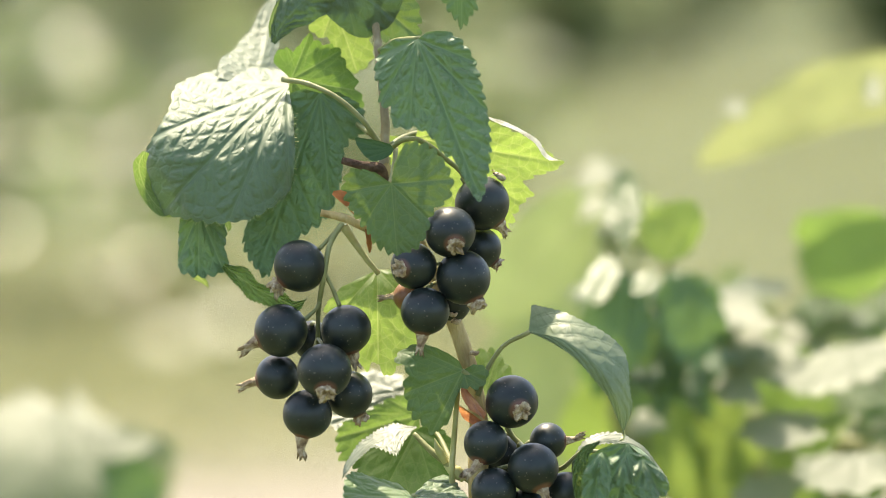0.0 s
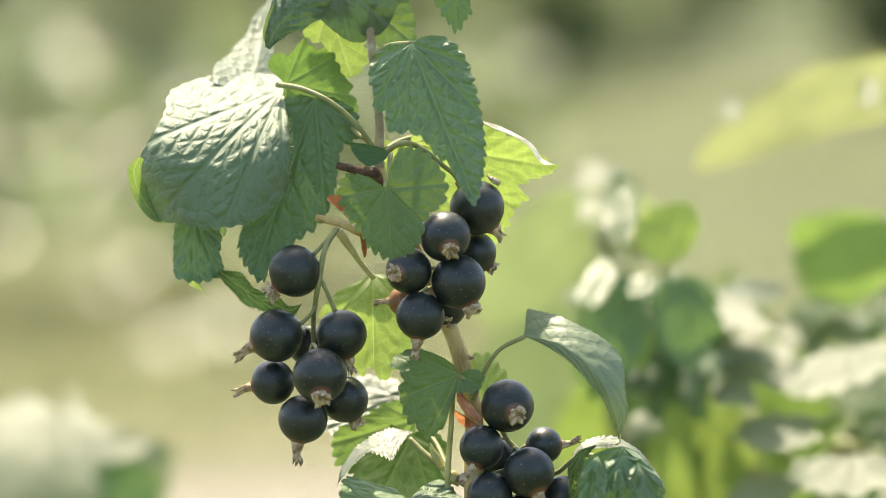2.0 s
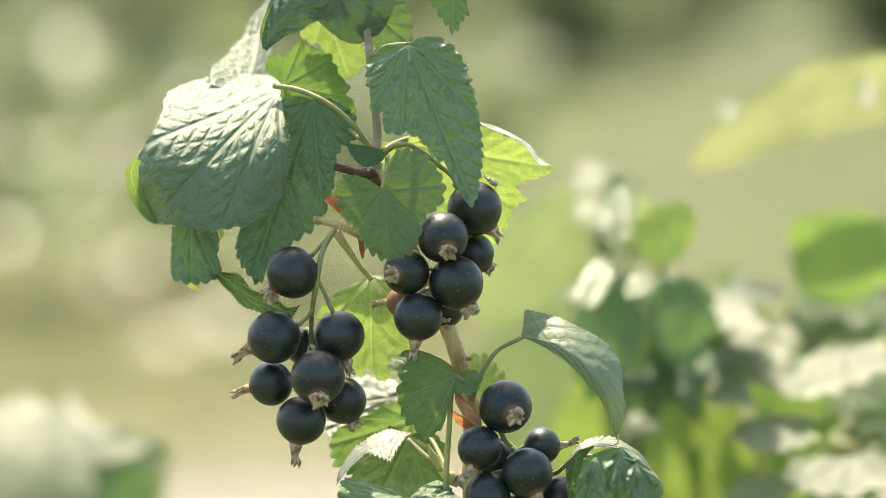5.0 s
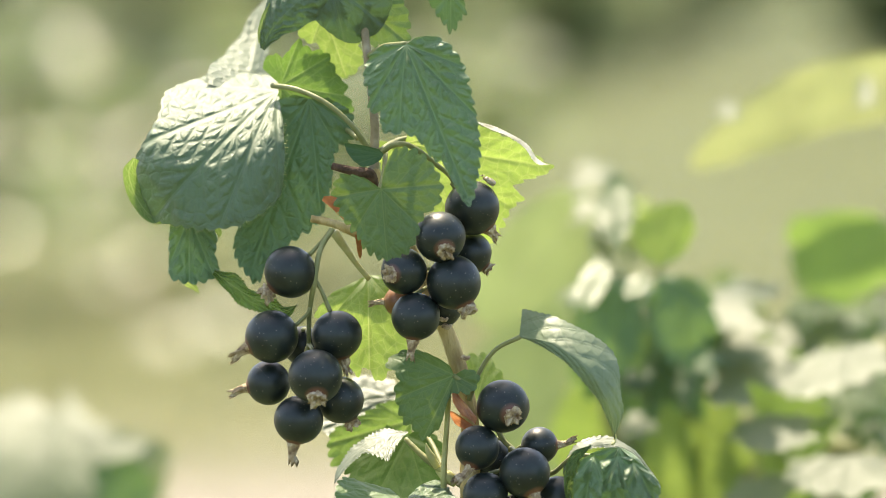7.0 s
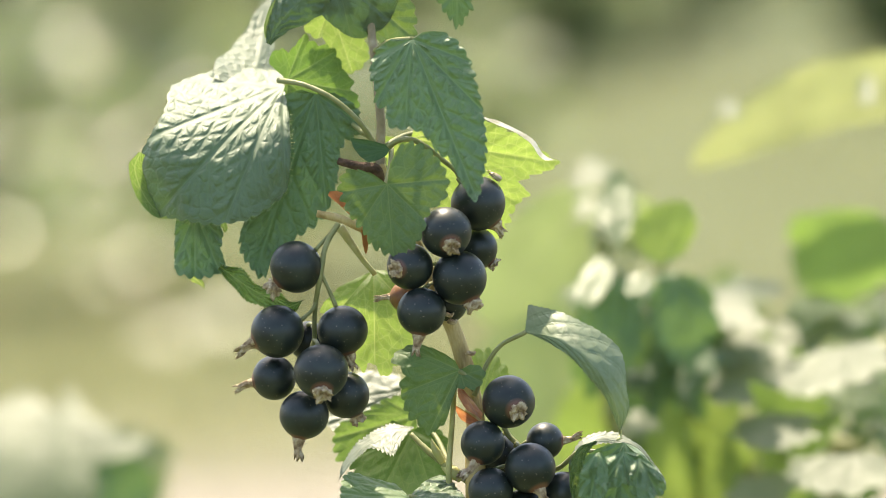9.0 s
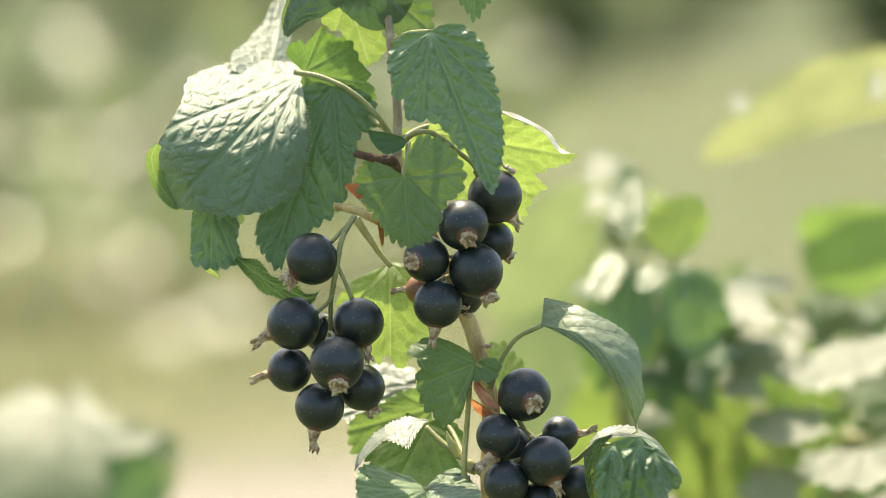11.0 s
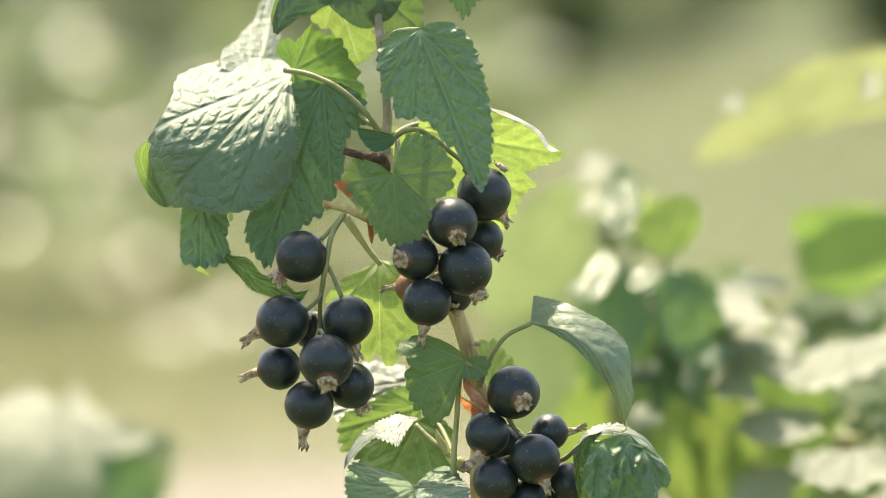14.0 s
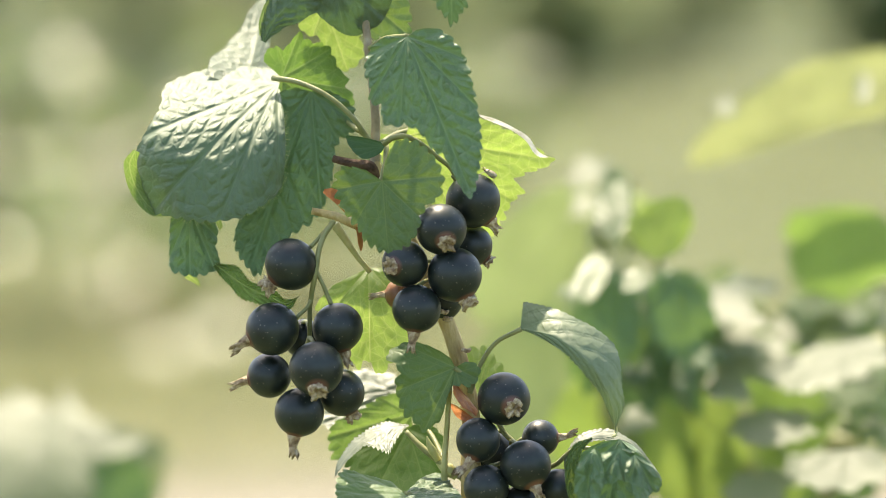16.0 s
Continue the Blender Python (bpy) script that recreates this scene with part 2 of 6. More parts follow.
def spline(points, steps):
    """A smooth line through the points, and how far along each sample lies (0 to 1)."""
    p = [Vector(q) for q in points]
    p = [p[0] * 2 - p[1]] + p + [p[-1] * 2 - p[-2]]
    out = []
    for i in range(1, len(p) - 2):
        for k in range(steps):
            t = k / steps
            a, b, c, d = p[i - 1:i + 3]
            out.append(0.5 * (2 * b + (c - a) * t + (2 * a - 5 * b + 4 * c - d) * t ** 2 + (3 * b - a - 3 * c + d) * t ** 3))
    return out + [p[-2]]


def tube(points, radii, steps=8, sides=10, rough=0.06, seed=0):
    """A tapering stalk along a smooth line, slightly knobbly, capped."""
    line = spline(points, steps)
    bm = bmesh.new()
    rings = []
    side = Vector((0.3, 1, 0.2))
    for i, c in enumerate(line):
        ahead = (line[min(i + 1, len(line) - 1)] - line[max(i - 1, 0)]).normalized()
        a = ahead.cross(side).normalized()
        b = ahead.cross(a)
        f = i / (len(line) - 1) * (len(radii) - 1)
        k = min(int(f), len(radii) - 2)
        r = radii[k] + (radii[k + 1] - radii[k]) * (f - k)
        ring = []
        for j in range(sides):
            w = 2 * math.pi * j / sides
            rr = r * (1 + rough * noise.noise(Vector((c.x * 400 + math.cos(w), c.z * 400 + math.sin(w), seed))))
            ring.append(bm.verts.new(c + (a * math.cos(w) + b * math.sin(w)) * rr))
        rings.append(ring)
    for q, r in zip(rings, rings[1:]):
        for j in range(sides):
            bm.faces.new((q[j], q[(j + 1) % sides], r[(j + 1) % sides], r[j]))
    bm.faces.new(rings[0][::-1])
    bm.faces.new(rings[-1])
    return bm


def local(points, parent):
    o = Vector(parent.location)
    return [Vector(p) - o for p in points]


def stalk(name, points, radii, material, parent, label="", seed=0, steps=8):
    return part(name, tube(local(points, parent), radii, steps, 10, 0.08, seed), material, parent, label)


def segments_distance(pts, segs):
    best = np.full(len(pts), 1e9)
    for (ax, ay), (bx, by) in segs:
        d = np.array((bx - ax, by - ay))
        t = np.clip(((pts[:, 0] - ax) * d[0] + (pts[:, 1] - ay) * d[1]) / (d @ d + 1e-9), 0, 1)
        best = np.minimum(best, np.hypot(pts[:, 0] - ax - t * d[0], pts[:, 1] - ay - t * d[1]))
    return best


def leaf_attributes(me, rib, side, flat):
    """How far (mm) each point lies from the main and the side veins, and where it lies on the flat leaf."""
    for key, values in (("rib", rib), ("side_rib", side)):
        me.attributes.new(key, "FLOAT", "POINT").data.foreach_set("value", np.asarray(values, np.float32))
    me.attributes.new("flat", "FLOAT_VECTOR", "POINT").data.foreach_set("vector", np.asarray(flat, np.float32).ravel())


def leaf_mesh(name, outline, veins=(0, 42, -42, 88, -88), bends=(), tooth=1.6, relief=0.42, wave=0.5,
              fold=0.0, rings=40, around=260, seed=0, pitch=2.5):
    """A lobed, toothed currant leaf lying in x, y (mm), the midrib along x, its stalk at the origin.
    outline: (degrees from the midrib, reach in mm); bends: (degrees, from mm, bend per mm, power) along a direction."""
    rnd = np.random.default_rng(seed + 11)
    ang = np.array([a for a, _ in outline], float)
    rad = np.array([r for _, r in outline], float)
    fine = np.linspace(ang[0], ang[-1], 900)
    # a smooth curve through the lobes' reach
    ctl = np.stack([rad * np.cos(np.radians(ang)), rad * np.sin(np.radians(ang))], 1)
    ctl = np.concatenate([[2 * ctl[0] - ctl[1]], ctl, [2 * ctl[-1] - ctl[-2]]])
    seg = []
    t = np.linspace(0, 1, 40, endpoint=False)[:, None]
    for a, b, c, d in zip(ctl, ctl[1:], ctl[2:], ctl[3:]):
        seg.append(b + 0.5 * ((c - a) * t + (2 * a - 5 * b + 4 * c - d) * t ** 2 + (3 * b - a - 3 * c + d) * t ** 3) * 1.0)
    seg.append(ctl[-2:-1])
    curve = np.concatenate(seg)
    px, py = curve[:, 0], curve[:, 1]
    rr = np.interp(fine, ang, rad)
    run = np.concatenate([[0], np.cumsum(np.hypot(np.diff(px), np.diff(py)))])
    s = np.linspace(0, run[-1], around)
    ax, ay = np.interp(s, run, px), np.interp(s, run, py)
    # rounded, forward-leaning teeth of uneven size
    phase = s / pitch + 0.5 * np.sin(s / 9.0 + seed)
    saw = phase - np.floor(phase)
    size = 0.55 + 0.9 * rnd.random(int(phase.max() - phase.min()) + 3)[np.floor(phase - phase.min()).astype(int)]
    prof = np.where(saw < 0.62, np.sin(saw / 0.62 * np.pi / 2), np.cos((saw - 0.62) / 0.38 * np.pi / 2))
    reach = np.hypot(ax, ay)
    end = np.clip(np.minimum(s, run[-1] - s) / 6.0, 0, 1)
    cut = (prof - 0.6) * tooth * 0.7 * size * end
    grow = (reach + cut) / np.maximum(reach, 1e-6)
    ax, ay = ax * grow, ay * grow
    rings_t = np.linspace(0, 1, rings + 1)[1:] ** 0.8
    X = np.concatenate([[0.0], (rings_t[:, None] * ax[None]).ravel()])
    Y = np.concatenate([[0.0], (rings_t[:, None] * ay[None]).ravel()])
    T = np.concatenate([[0.0], np.repeat(rings_t, around)])
    pts = np.stack([X, Y], 1)
    main, second = [], []
    for v in veins:
        if not ang[0] < v < ang[-1]:
            continue
        L = np.interp(v, fine, rr) * 0.97
        d = np.array((math.cos(radians(v)), math.sin(radians(v))))
        main.append(((0, 0), tuple(d * L)))
        step, k = max(4.0, L * 0.13), 0
        at = L * 0.16
        while at < L * 0.95:
            for sgn in (1, -1):
                w = radians(v + sgn * (46 - 12 * at / L))
                ln = 0.42 * (L - at) + 2.5
                a = d * (at + sgn * step * 0.2)
                second.append((tuple(a), tuple(a + np.array((math.cos(w), math.sin(w))) * ln)))
            at += step
    d1, d2 = segments_distance(pts, main), segments_distance(pts, main + second)
    Z = 0.62 * relief * (1 - np.exp(-(d2 / 1.5) ** 2)) - 0.45 * relief * np.exp(-(d1 / 0.6) ** 2)
    wob = np.array([noise.noise(Vector((x * 0.16, y * 0.16, seed * 3.1))) + 0.5 * noise.noise(Vector((x * 0.45, y * 0.45, seed * 1.7 + 9)))
                    for x, y in pts])
    Z += wob * relief * 0.5
    Z += wave * T ** 3 * np.array([noise.noise(Vector((x * 0.085, y * 0.085, seed * 2.3 + 4))) for x, y in pts]) * 3
    Z -= fold * np.abs(Y)
    for deg, start, k, power in bends:
        u = X * math.cos(radians(deg)) + Y * math.sin(radians(deg)) - start
        Z += k * np.maximum(u, 0) ** power
    V = np.stack([X, Y, Z], 1) * 0.001
    F = [(0, 1 + j, 2 + j) for j in range(around - 1)]
    for i in range(rings - 1):
        o = 1 + i * around
        F += [(o + j, o + around + j, o + around + j + 1, o + j + 1) for j in range(around - 1)]
    me = bpy.data.meshes.new(name)
    me.from_pydata(V.tolist(), [], F)
    # rim counts as a side vein: its paler colour gives the bright lit edge
    rim = np.clip((T - 0.975) / 0.025, 0, 1)
    leaf_attributes(me, d1, np.minimum(d2, np.where(rim > 0, 0.2 - 0.12 * rim, 9)), np.stack([X, Y, 0 * X], 1) * 0.001 + seed * 0.37)
    return me


def frame_of(origin, ex, n):
    ex, n = Vector(ex).normalized(), Vector(n)
    n = (n - ex * n.dot(ex)).normalized()
    ev = n.cross(ex)
    m = Matrix((ex, ev, n)).transposed().to_4x4()
    m.translation = origin
    return m


def leaf(parent, label, origin, ex, n, outline, material=None, **shape):
    ex, n = Vector(ex), Vector(n)
    ev = n.cross(ex)
    bends = []
    for way, start, k, power in shape.pop("bends", ()):
        d = Vector((way[0], 0, way[1])).normalized()
        bends.append((math.degrees(math.atan2(d.dot(ev), d.dot(ex))), start, k, power))
    me = leaf_mesh("leaf", outline, bends=bends, **shape)
    m = frame_of(Vector(origin) - Vector(parent.location), ex, n)
    return part_of("leaf", me, material or LEAF, parent, label, m)


def strip_leaf(parent, label, mid, wa, wb, slope_a=0.0, slope_b=0.0, curl=0.0, material=None, tooth=0.8, relief=0.35, seed=0, along=110, across=18, ribs=14):
    """A curved leaf along an arching midrib: half widths (mm) on either side, each blade leaning back by its slope."""
    line = spline(local(mid, parent), 30)
    rnd = np.random.default_rng(seed)
    n = len(line) - 1
    view = Vector((0, 1, 0))
    V, rib_at, side_at, flat = [], [], [], []
    length = sum((q - p).length for p, q in zip(line, line[1:]))
    cols = 2 * across + 1
    for i in range(along + 1):
        f = i / along
        k = min(int(f * n), n - 1)
        c = line[k].lerp(line[k + 1], f * n - k)
        t = (line[min(n, k + 3)] - line[max(0, k - 3)]).normalized()
        perp = Vector((-t.z, 0, t.x)).normalized()
        for j in range(-across, across + 1):
            q = j / across
            ws, sl = (wa, slope_a) if q > 0 else (wb, slope_b)
            g = f * (len(ws) - 1)
            m = min(int(g), len(ws) - 2)
            sm = g - m
            w = (ws[m] + (ws[m + 1] - ws[m]) * (3 * sm * sm - 2 * sm ** 3)) * 0.001
            saw = (f * 60 * 0.45 + seed) % 1.0
            w += (abs(q) ** 4) * tooth * 0.001 * (saw - 0.5) * min(1, 6 * (1 - f)) * min(1, w * 400)
            pos = abs(q) * w
            rib = (f * ribs - abs(q) * 2.2 + 0.12 * noise.noise(Vector((f * 9, q * 3, seed)))) % 1.0
            d2 = min(rib, 1 - rib)
            h = relief * 0.001 * (1 - math.exp(-(d2 / 0.16) ** 2)) * min(1, abs(q) * 3)
            h += relief * 0.0007 * noise.noise(Vector((f * 26, q * 6, seed * 1.9)))
            co = c + perp * (pos if q > 0 else -pos) + view * (sl * pos + curl * pos * pos * 1000 - h)
            V.append(co)
            rib_at.append(pos * 1000)
            side_at.append(min(d2 * length * 1000 / ribs, 0.2 if abs(q) == 1 else 9))
            flat.append((f * length + seed * 0.37, math.copysign(pos, q), 0.0))
    F = []
    for i in range(along):
        for j in range(cols - 1):
            o = i * cols + j
            F.append((o, o + 1, o + cols + 1, o + cols))
    me = bpy.data.meshes.new("leaf")
    me.from_pydata([tuple(v) for v in V], [], F)
    leaf_attributes(me, rib_at, side_at, flat)
    return part_of("leaf", me, material or LEAF, parent, label)


def rim_hairs(parent, lf, seed, every=3, long=0.7):
    """Short gland-tipped hairs standing along a leaf's rim."""
    rnd = random.Random(seed)
    me = lf.data
    used = collections.Counter()
    for p in me.polygons:
        for k in p.edge_keys:
            used[k] += 1
    rim = [k for k, c in used.items() if c == 1]
    mid = sum((v.co for v in me.vertices), Vector()) / len(me.vertices)
    bm = bmesh.new()
    for a, b in rim[::every]:
        at = me.vertices[a].co
        up = me.vertices[a].normal
        out = ((at - mid).normalized() + up * rnd.uniform(0.1, 0.9) + Vector((rnd.gauss(0, .3), rnd.gauss(0, .3), rnd.gauss(0, .3)))).normalized()
        tip = at + out * long * 0.001 * rnd.uniform(0.5, 1.2)
        s1 = out.orthogonal().normalized()
        s2 = out.cross(s1)
        rings = []
        for f, r in ((0.0, 0.04), (0.82, 0.025), (0.9, 0.075), (1.0, 0.03)):
            c = at.lerp(tip, f)
            rings.append([bm.verts.new(c + (s1 * math.cos(w) + s2 * math.sin(w)) * r * 0.001) for w in (0, 2.09, 4.19)])
        for q, r in zip(rings, rings[1:]):
            for j in range(3):
                bm.faces.new((q[j], q[(j + 1) % 3], r[(j + 1) % 3], r[j]))
        bm.faces.new(rings[-1])
    return part("rim_hairs", bm, PALE, lf, "pale gland-tipped hairs")


def berry(parent, at, r, way, tuft, twig=None, material=None, label="", seed=0, wide=1.0):
    """A currant: slightly flattened ball, its dried flower at +z, a thin stalk to the strig."""
    way = Vector(way).normalized()
    rnd = random.Random(seed)
    bm = bmesh.new()
    us, vs = 40, 26
    sq = 0.96 + 0.05 * rnd.random()
    poles = [bm.verts.new((0, 0, -r * 0.985 * sq))]
    rings = []
    for i in range(1, vs):
        th = math.pi * i / vs
        z = -math.cos(th) * r * sq
        q = math.sin(th) * r
        z += 0.10 * r * max(0, (i / vs - 0.86) / 0.14) ** 1.5
        rings.append([bm.verts.new((q * (1 + 0.012 * math.sin(3 * w + seed)) * math.cos(w), q * math.sin(w), z))
                      for w in (2 * math.pi * j / us for j in range(us))])
    top = bm.verts.new((0, 0, r * sq * 1.08))
    for j in range(us):
        bm.faces.new((poles[0], rings[0][(j + 1) % us], rings[0][j]))
        bm.faces.new((top, rings[-1][j], rings[-1][(j + 1) % us]))
    for a, b in zip(rings, rings[1:]):
        for j in range(us):
            bm.faces.new((a[j], a[(j + 1) % us], b[(j + 1) % us], b[j]))
    me = bpy.data.meshes.new("berry")
    bm.to_mesh(me)
    bm.free()
    end = [min(1.0, max(0.0, (0.48 - math.acos(max(-1, min(1, v.co.normalized().z)))) / 0.18)) for v in me.vertices]
    me.attributes.new("flower_end", "FLOAT", "POINT").data.foreach_set("value", end)
    turn = way.to_track_quat("Z", "Y").to_matrix().to_4x4()
    turn.translation = Vector(at) - Vector(parent.location)
    ob = part_of("berry", me, material or BERRY, parent, label, turn)
    # the withered flower
    bm = bmesh.new()
    L = tuft
    sides, steps = 25, 9
    lay = []
    ph = rnd.random() * 6
    bend = Vector((rnd.uniform(-.25, .25), rnd.uniform(-.25, .25), 0))
    for i in range(steps + 1):
        f = i / steps
        if L > r * 0.5:
            rad = r * (0.25 - 0.34 * f + 0.27 * f ** 2)
        else:
            rad = r * (0.27 + 0.03 * math.sin(f * 3))
        ring = []
        for j in range(sides):
            w = 2 * math.pi * j / sides
            lob = 0.5 + 0.5 * math.cos(5 * w + ph)
            jag = noise.noise(Vector((math.cos(w) * 2.2, math.sin(w) * 2.2, seed * 1.3 + f * 2.5)))
            q = rad * (1 + (0.15 * f) * (lob - 0.5) + (0.5 if L > r * 0.5 else 0.8) * jag)
            z = r * 0.99 + L * f * (1 - 0.35 * f * (1 - lob)) + 0.16 * r * f * jag
            ring.append(bm.verts.new(Vector((q * math.cos(w), q * math.sin(w), z)) + bend * L * f * f))
        lay.append(ring)
    for i in range(4):
        f = 1 - 0.28 * (i + 1)
        ring = []
        for v in lay[steps]:
            c = v.co.copy()
            ring.append(bm.verts.new((c.x * max(f, .05) * (1 + .3 * noise.noise(c * 900)), c.y * max(f, .05), c.z - L * 0.12 * (i + 1) + 0.1 * r * noise.noise(c * 1500 + Vector((i, 0, 0))))))
        lay.append(ring)
    for a, b in zip(lay, lay[1:]):
        for j in range(sides):
            bm.faces.new((a[j], a[(j + 1) % sides], b[(j + 1) % sides], b[j]))
    part("calyx", bm, DRIED, ob, "dried brown papery flower remnant")
    if twig:
        inv = turn.inverted()
        pts = [inv @ (Vector(p) - Vector(parent.location)) for p in twig]
        part("pedicel", tube(pts, [0.0005, 0.00042, 0.0005], 6, 8), STALK, ob)
    return ob


# ---------------------------------------------------------------- the ground and the distance
def ground_material():
    m, n, l, b = tree_of("lawn_and_soil")
    co = n.new("ShaderNodeTexCoord")
    patch = tex(n, l, "noise", 0.9, co.outputs["Object"], 4.0)
    fine = tex(n, l, "noise", 38.0, co.outputs["Object"], 6.0)
    grass = ramp(n, [(0.25, (0.05, 0.068, 0.022)), (0.5, (0.086, 0.105, 0.036)), (0.75, (0.13, 0.142, 0.062))])
    soil = ramp(n, [(0.25, (0.14, 0.122, 0.09)), (0.55, (0.24, 0.212, 0.16)), (0.8, (0.33, 0.30, 0.235))])
    l.new(fine.outputs["Fac"], grass.inputs[0])
    l.new(fine.outputs["Fac"], soil.inputs[0])
    sep = n.new("ShaderNodeSeparateXYZ")
    l.new(co.outputs["Object"], sep.inputs[0])
    # the cultivated strip under the bushes ends in an uneven edge
    edge = n.new("ShaderNodeMath")
    edge.operation = "MULTIPLY_ADD"
    edge.inputs[1].default_value = 2.6
    l.new(patch.outputs["Fac"], edge.inputs[0])
    l.new(sep.outputs["Y"], edge.inputs[2])
    mr = n.new("ShaderNodeMapRange")
    mr.inputs["From Min"].default_value, mr.inputs["From Max"].default_value = 6.2, 7.2
    l.new(edge.outputs[0], mr.inputs["Value"])
    # unseen ground in front is also lawn, added for a greener, weaker bounce
    front = n.new("ShaderNodeMapRange")
    front.inputs["From Min"].default_value, front.inputs["From Max"].default_value = 5.0, 4.2
    l.new(edge.outputs[0], front.inputs["Value"])
    lawn = math_node(n, l, "MAXIMUM", mr.outputs[0], front.outputs[0])
    mix = n.new("ShaderNodeMix")
    mix.data_type = "RGBA"
    l.new(lawn, mix.inputs["Factor"])
    l.new(soil.outputs[0], mix.inputs["A"])
    l.new(grass.outputs[0], mix.inputs["B"])
    l.new(mix.outputs["Result"], b.inputs["Base Color"])
    b.inputs["Roughness"].default_value = 0.95
    bp = n.new("ShaderNodeBump")
    bp.inputs["Strength"].default_value = 0.8
    bp.inputs["Distance"].default_value = 0.03
    l.new(fine.outputs["Fac"], bp.inputs["Height"])
    l.new(bp.outputs[0], b.inputs["Normal"])
    return m


def build_ground():
    bm = bmesh.new()
    xs = [-400, -120, -40, -15] + [-8 + 0.5 * i for i in range(33)] + [15, 40, 120, 400]
    ys = [-400, -100, -20, -5] + [-2 + 0.5 * i for i in range(69)] + [45, 90, 200, 900]
    grid = [[bm.verts.new((x, y, 0.035 * noise.noise(Vector((x * 0.8, y * 0.8, 3))) if abs(x) < 9 and 2 < y < 34 else 0.0)) for x in xs] for y in ys]
    for a, b in zip(grid, grid[1:]):
        for j in range(len(xs) - 1):
            bm.faces.new((a[j], a[j + 1], b[j + 1], b[j]))
    me = bpy.data.meshes.new("ground")
    bm.to_mesh(me)
    bm.free()
    me.materials.append(ground_material())
    me.polygons.foreach_set("use_smooth", [True] * len(me.polygons))
    tagged(new("ground", me), "sunlit lawn with bare sandy soil along the bushes", "ground", kind="structure")


GRASS_PALE = leaf_material("pale_grass_blade", (0.19, 0.225, 0.085), (0.38, 0.44, 0.15), 0.38, 0.55, 0.4)
GRASS = leaf_material("grass_blade", (0.100, 0.128, 0.040), (0.23, 0.28, 0.08), 0.38, 0.55, 0.4)


def blades(name, count, box, high, material, label, category, seed):
    rnd = np.random.default_rng(seed)
    V, F = [], []
    for _ in range(count):
        y = box[2] + (box[3] - box[2]) * rnd.random() ** 1.4
        x = rnd.uniform(-0.24, 0.24) * (y + 2) if box[0] is None else rnd.uniform(box[0], box[1])
        h, w, a = high * rnd.uniform(0.5, 1.3), 0.004 * rnd.uniform(0.8, 1.8), rnd.uniform(0, 6.28)
        dx, dy = math.cos(a) * w, math.sin(a) * w
        lx, ly = rnd.normal(0, 0.4, 2) * h
        o = len(V)
        z = -0.03
        V += [(x - dx, y - dy, z), (x + dx, y + dy, z), (x + lx * .4 + dx * .7, y + ly * .4 + dy * .7, z + h * .6),
              (x + lx * .4 - dx * .7, y + ly * .4 - dy * .7, z + h * .6), (x + lx, y + ly, z + h)]
        F += [(o, o + 1, o + 2, o + 3), (o + 3, o + 2, o + 4)]
    me = bpy.data.meshes.new(name)
    me.from_pydata(V, [], F)
    me.materials.append(material)
    tagged(new(name, me), label, category, kind="stuff")


HEDGE_DARK = leaf_material("dark_hedge_leaf", (0.095, 0.15, 0.06), (0.29, 0.41, 0.13), 0.45, 0.5, 0.4)
HEDGE = leaf_material("hedge_leaf", (0.105, 0.16, 0.068), (0.31, 0.42, 0.15), 0.42, 0.5, 0.4)


def shrub(name, at, size, count, material, label, category, seed, leaf_len=0.09, group=""):
    """A far shrub: a forked stem and a crown of many small leaves with gaps."""
    rnd = np.random.default_rng(seed)
    ob = thing(name, at, label, category, group)
    for k in range(5):
        a = k * 1.26 + seed
        top = (math.cos(a) * size[0] * .3, math.sin(a) * size[1] * .3, size[2] * 0.75)
        part("trunk", tube([(0.02 * k, 0, -0.03), (top[0] * .4, top[1] * .4, top[2] * .45), top], [0.03, 0.022, 0.01], 5, 7, 0.1, k), BARK, ob)
    V, F = [], []
    hubs = rnd.normal(0, 1, (26, 3))
    hubs /= np.linalg.norm(hubs, axis=1)[:, None]
    hubs *= rnd.uniform(0.35, 0.8, (26, 1))
    for i in range(count):
        c = hubs[i % 26] + rnd.normal(0, 0.17, 3)
        c = np.array((c[0] * size[0] / 2, c[1] * size[1] / 2, max(0.02, (c[2] * 0.5 + 0.5) * size[2])))
        ax = rnd.normal(0, 1, 3)
        ax[2] -= 0.3
        ax /= np.linalg.norm(ax)
        sd = np.cross(ax, rnd.normal(0, 1, 3))
        sd /= np.linalg.norm(sd)
        L = leaf_len * rnd.uniform(0.6, 1.3)
        up = np.cross(ax, sd) * L * 0.12
        o = len(V)
        for q in (c, c + ax * L * .35 + sd * L * .32 + up, c + ax * L * .75 + sd * L * .22 + up, c + ax * L,
                  c + ax * L * .75 - sd * L * .22 + up, c + ax * L * .35 - sd * L * .32 + up):
            V.append(tuple(q))
        F += [(o, o + 1, o + 2, o + 3), (o, o + 3, o + 4, o + 5)]
    me = bpy.data.meshes.new("crown")
    me.from_pydata(V, [], F)
    part_of("crown", me, material, ob)
    return ob


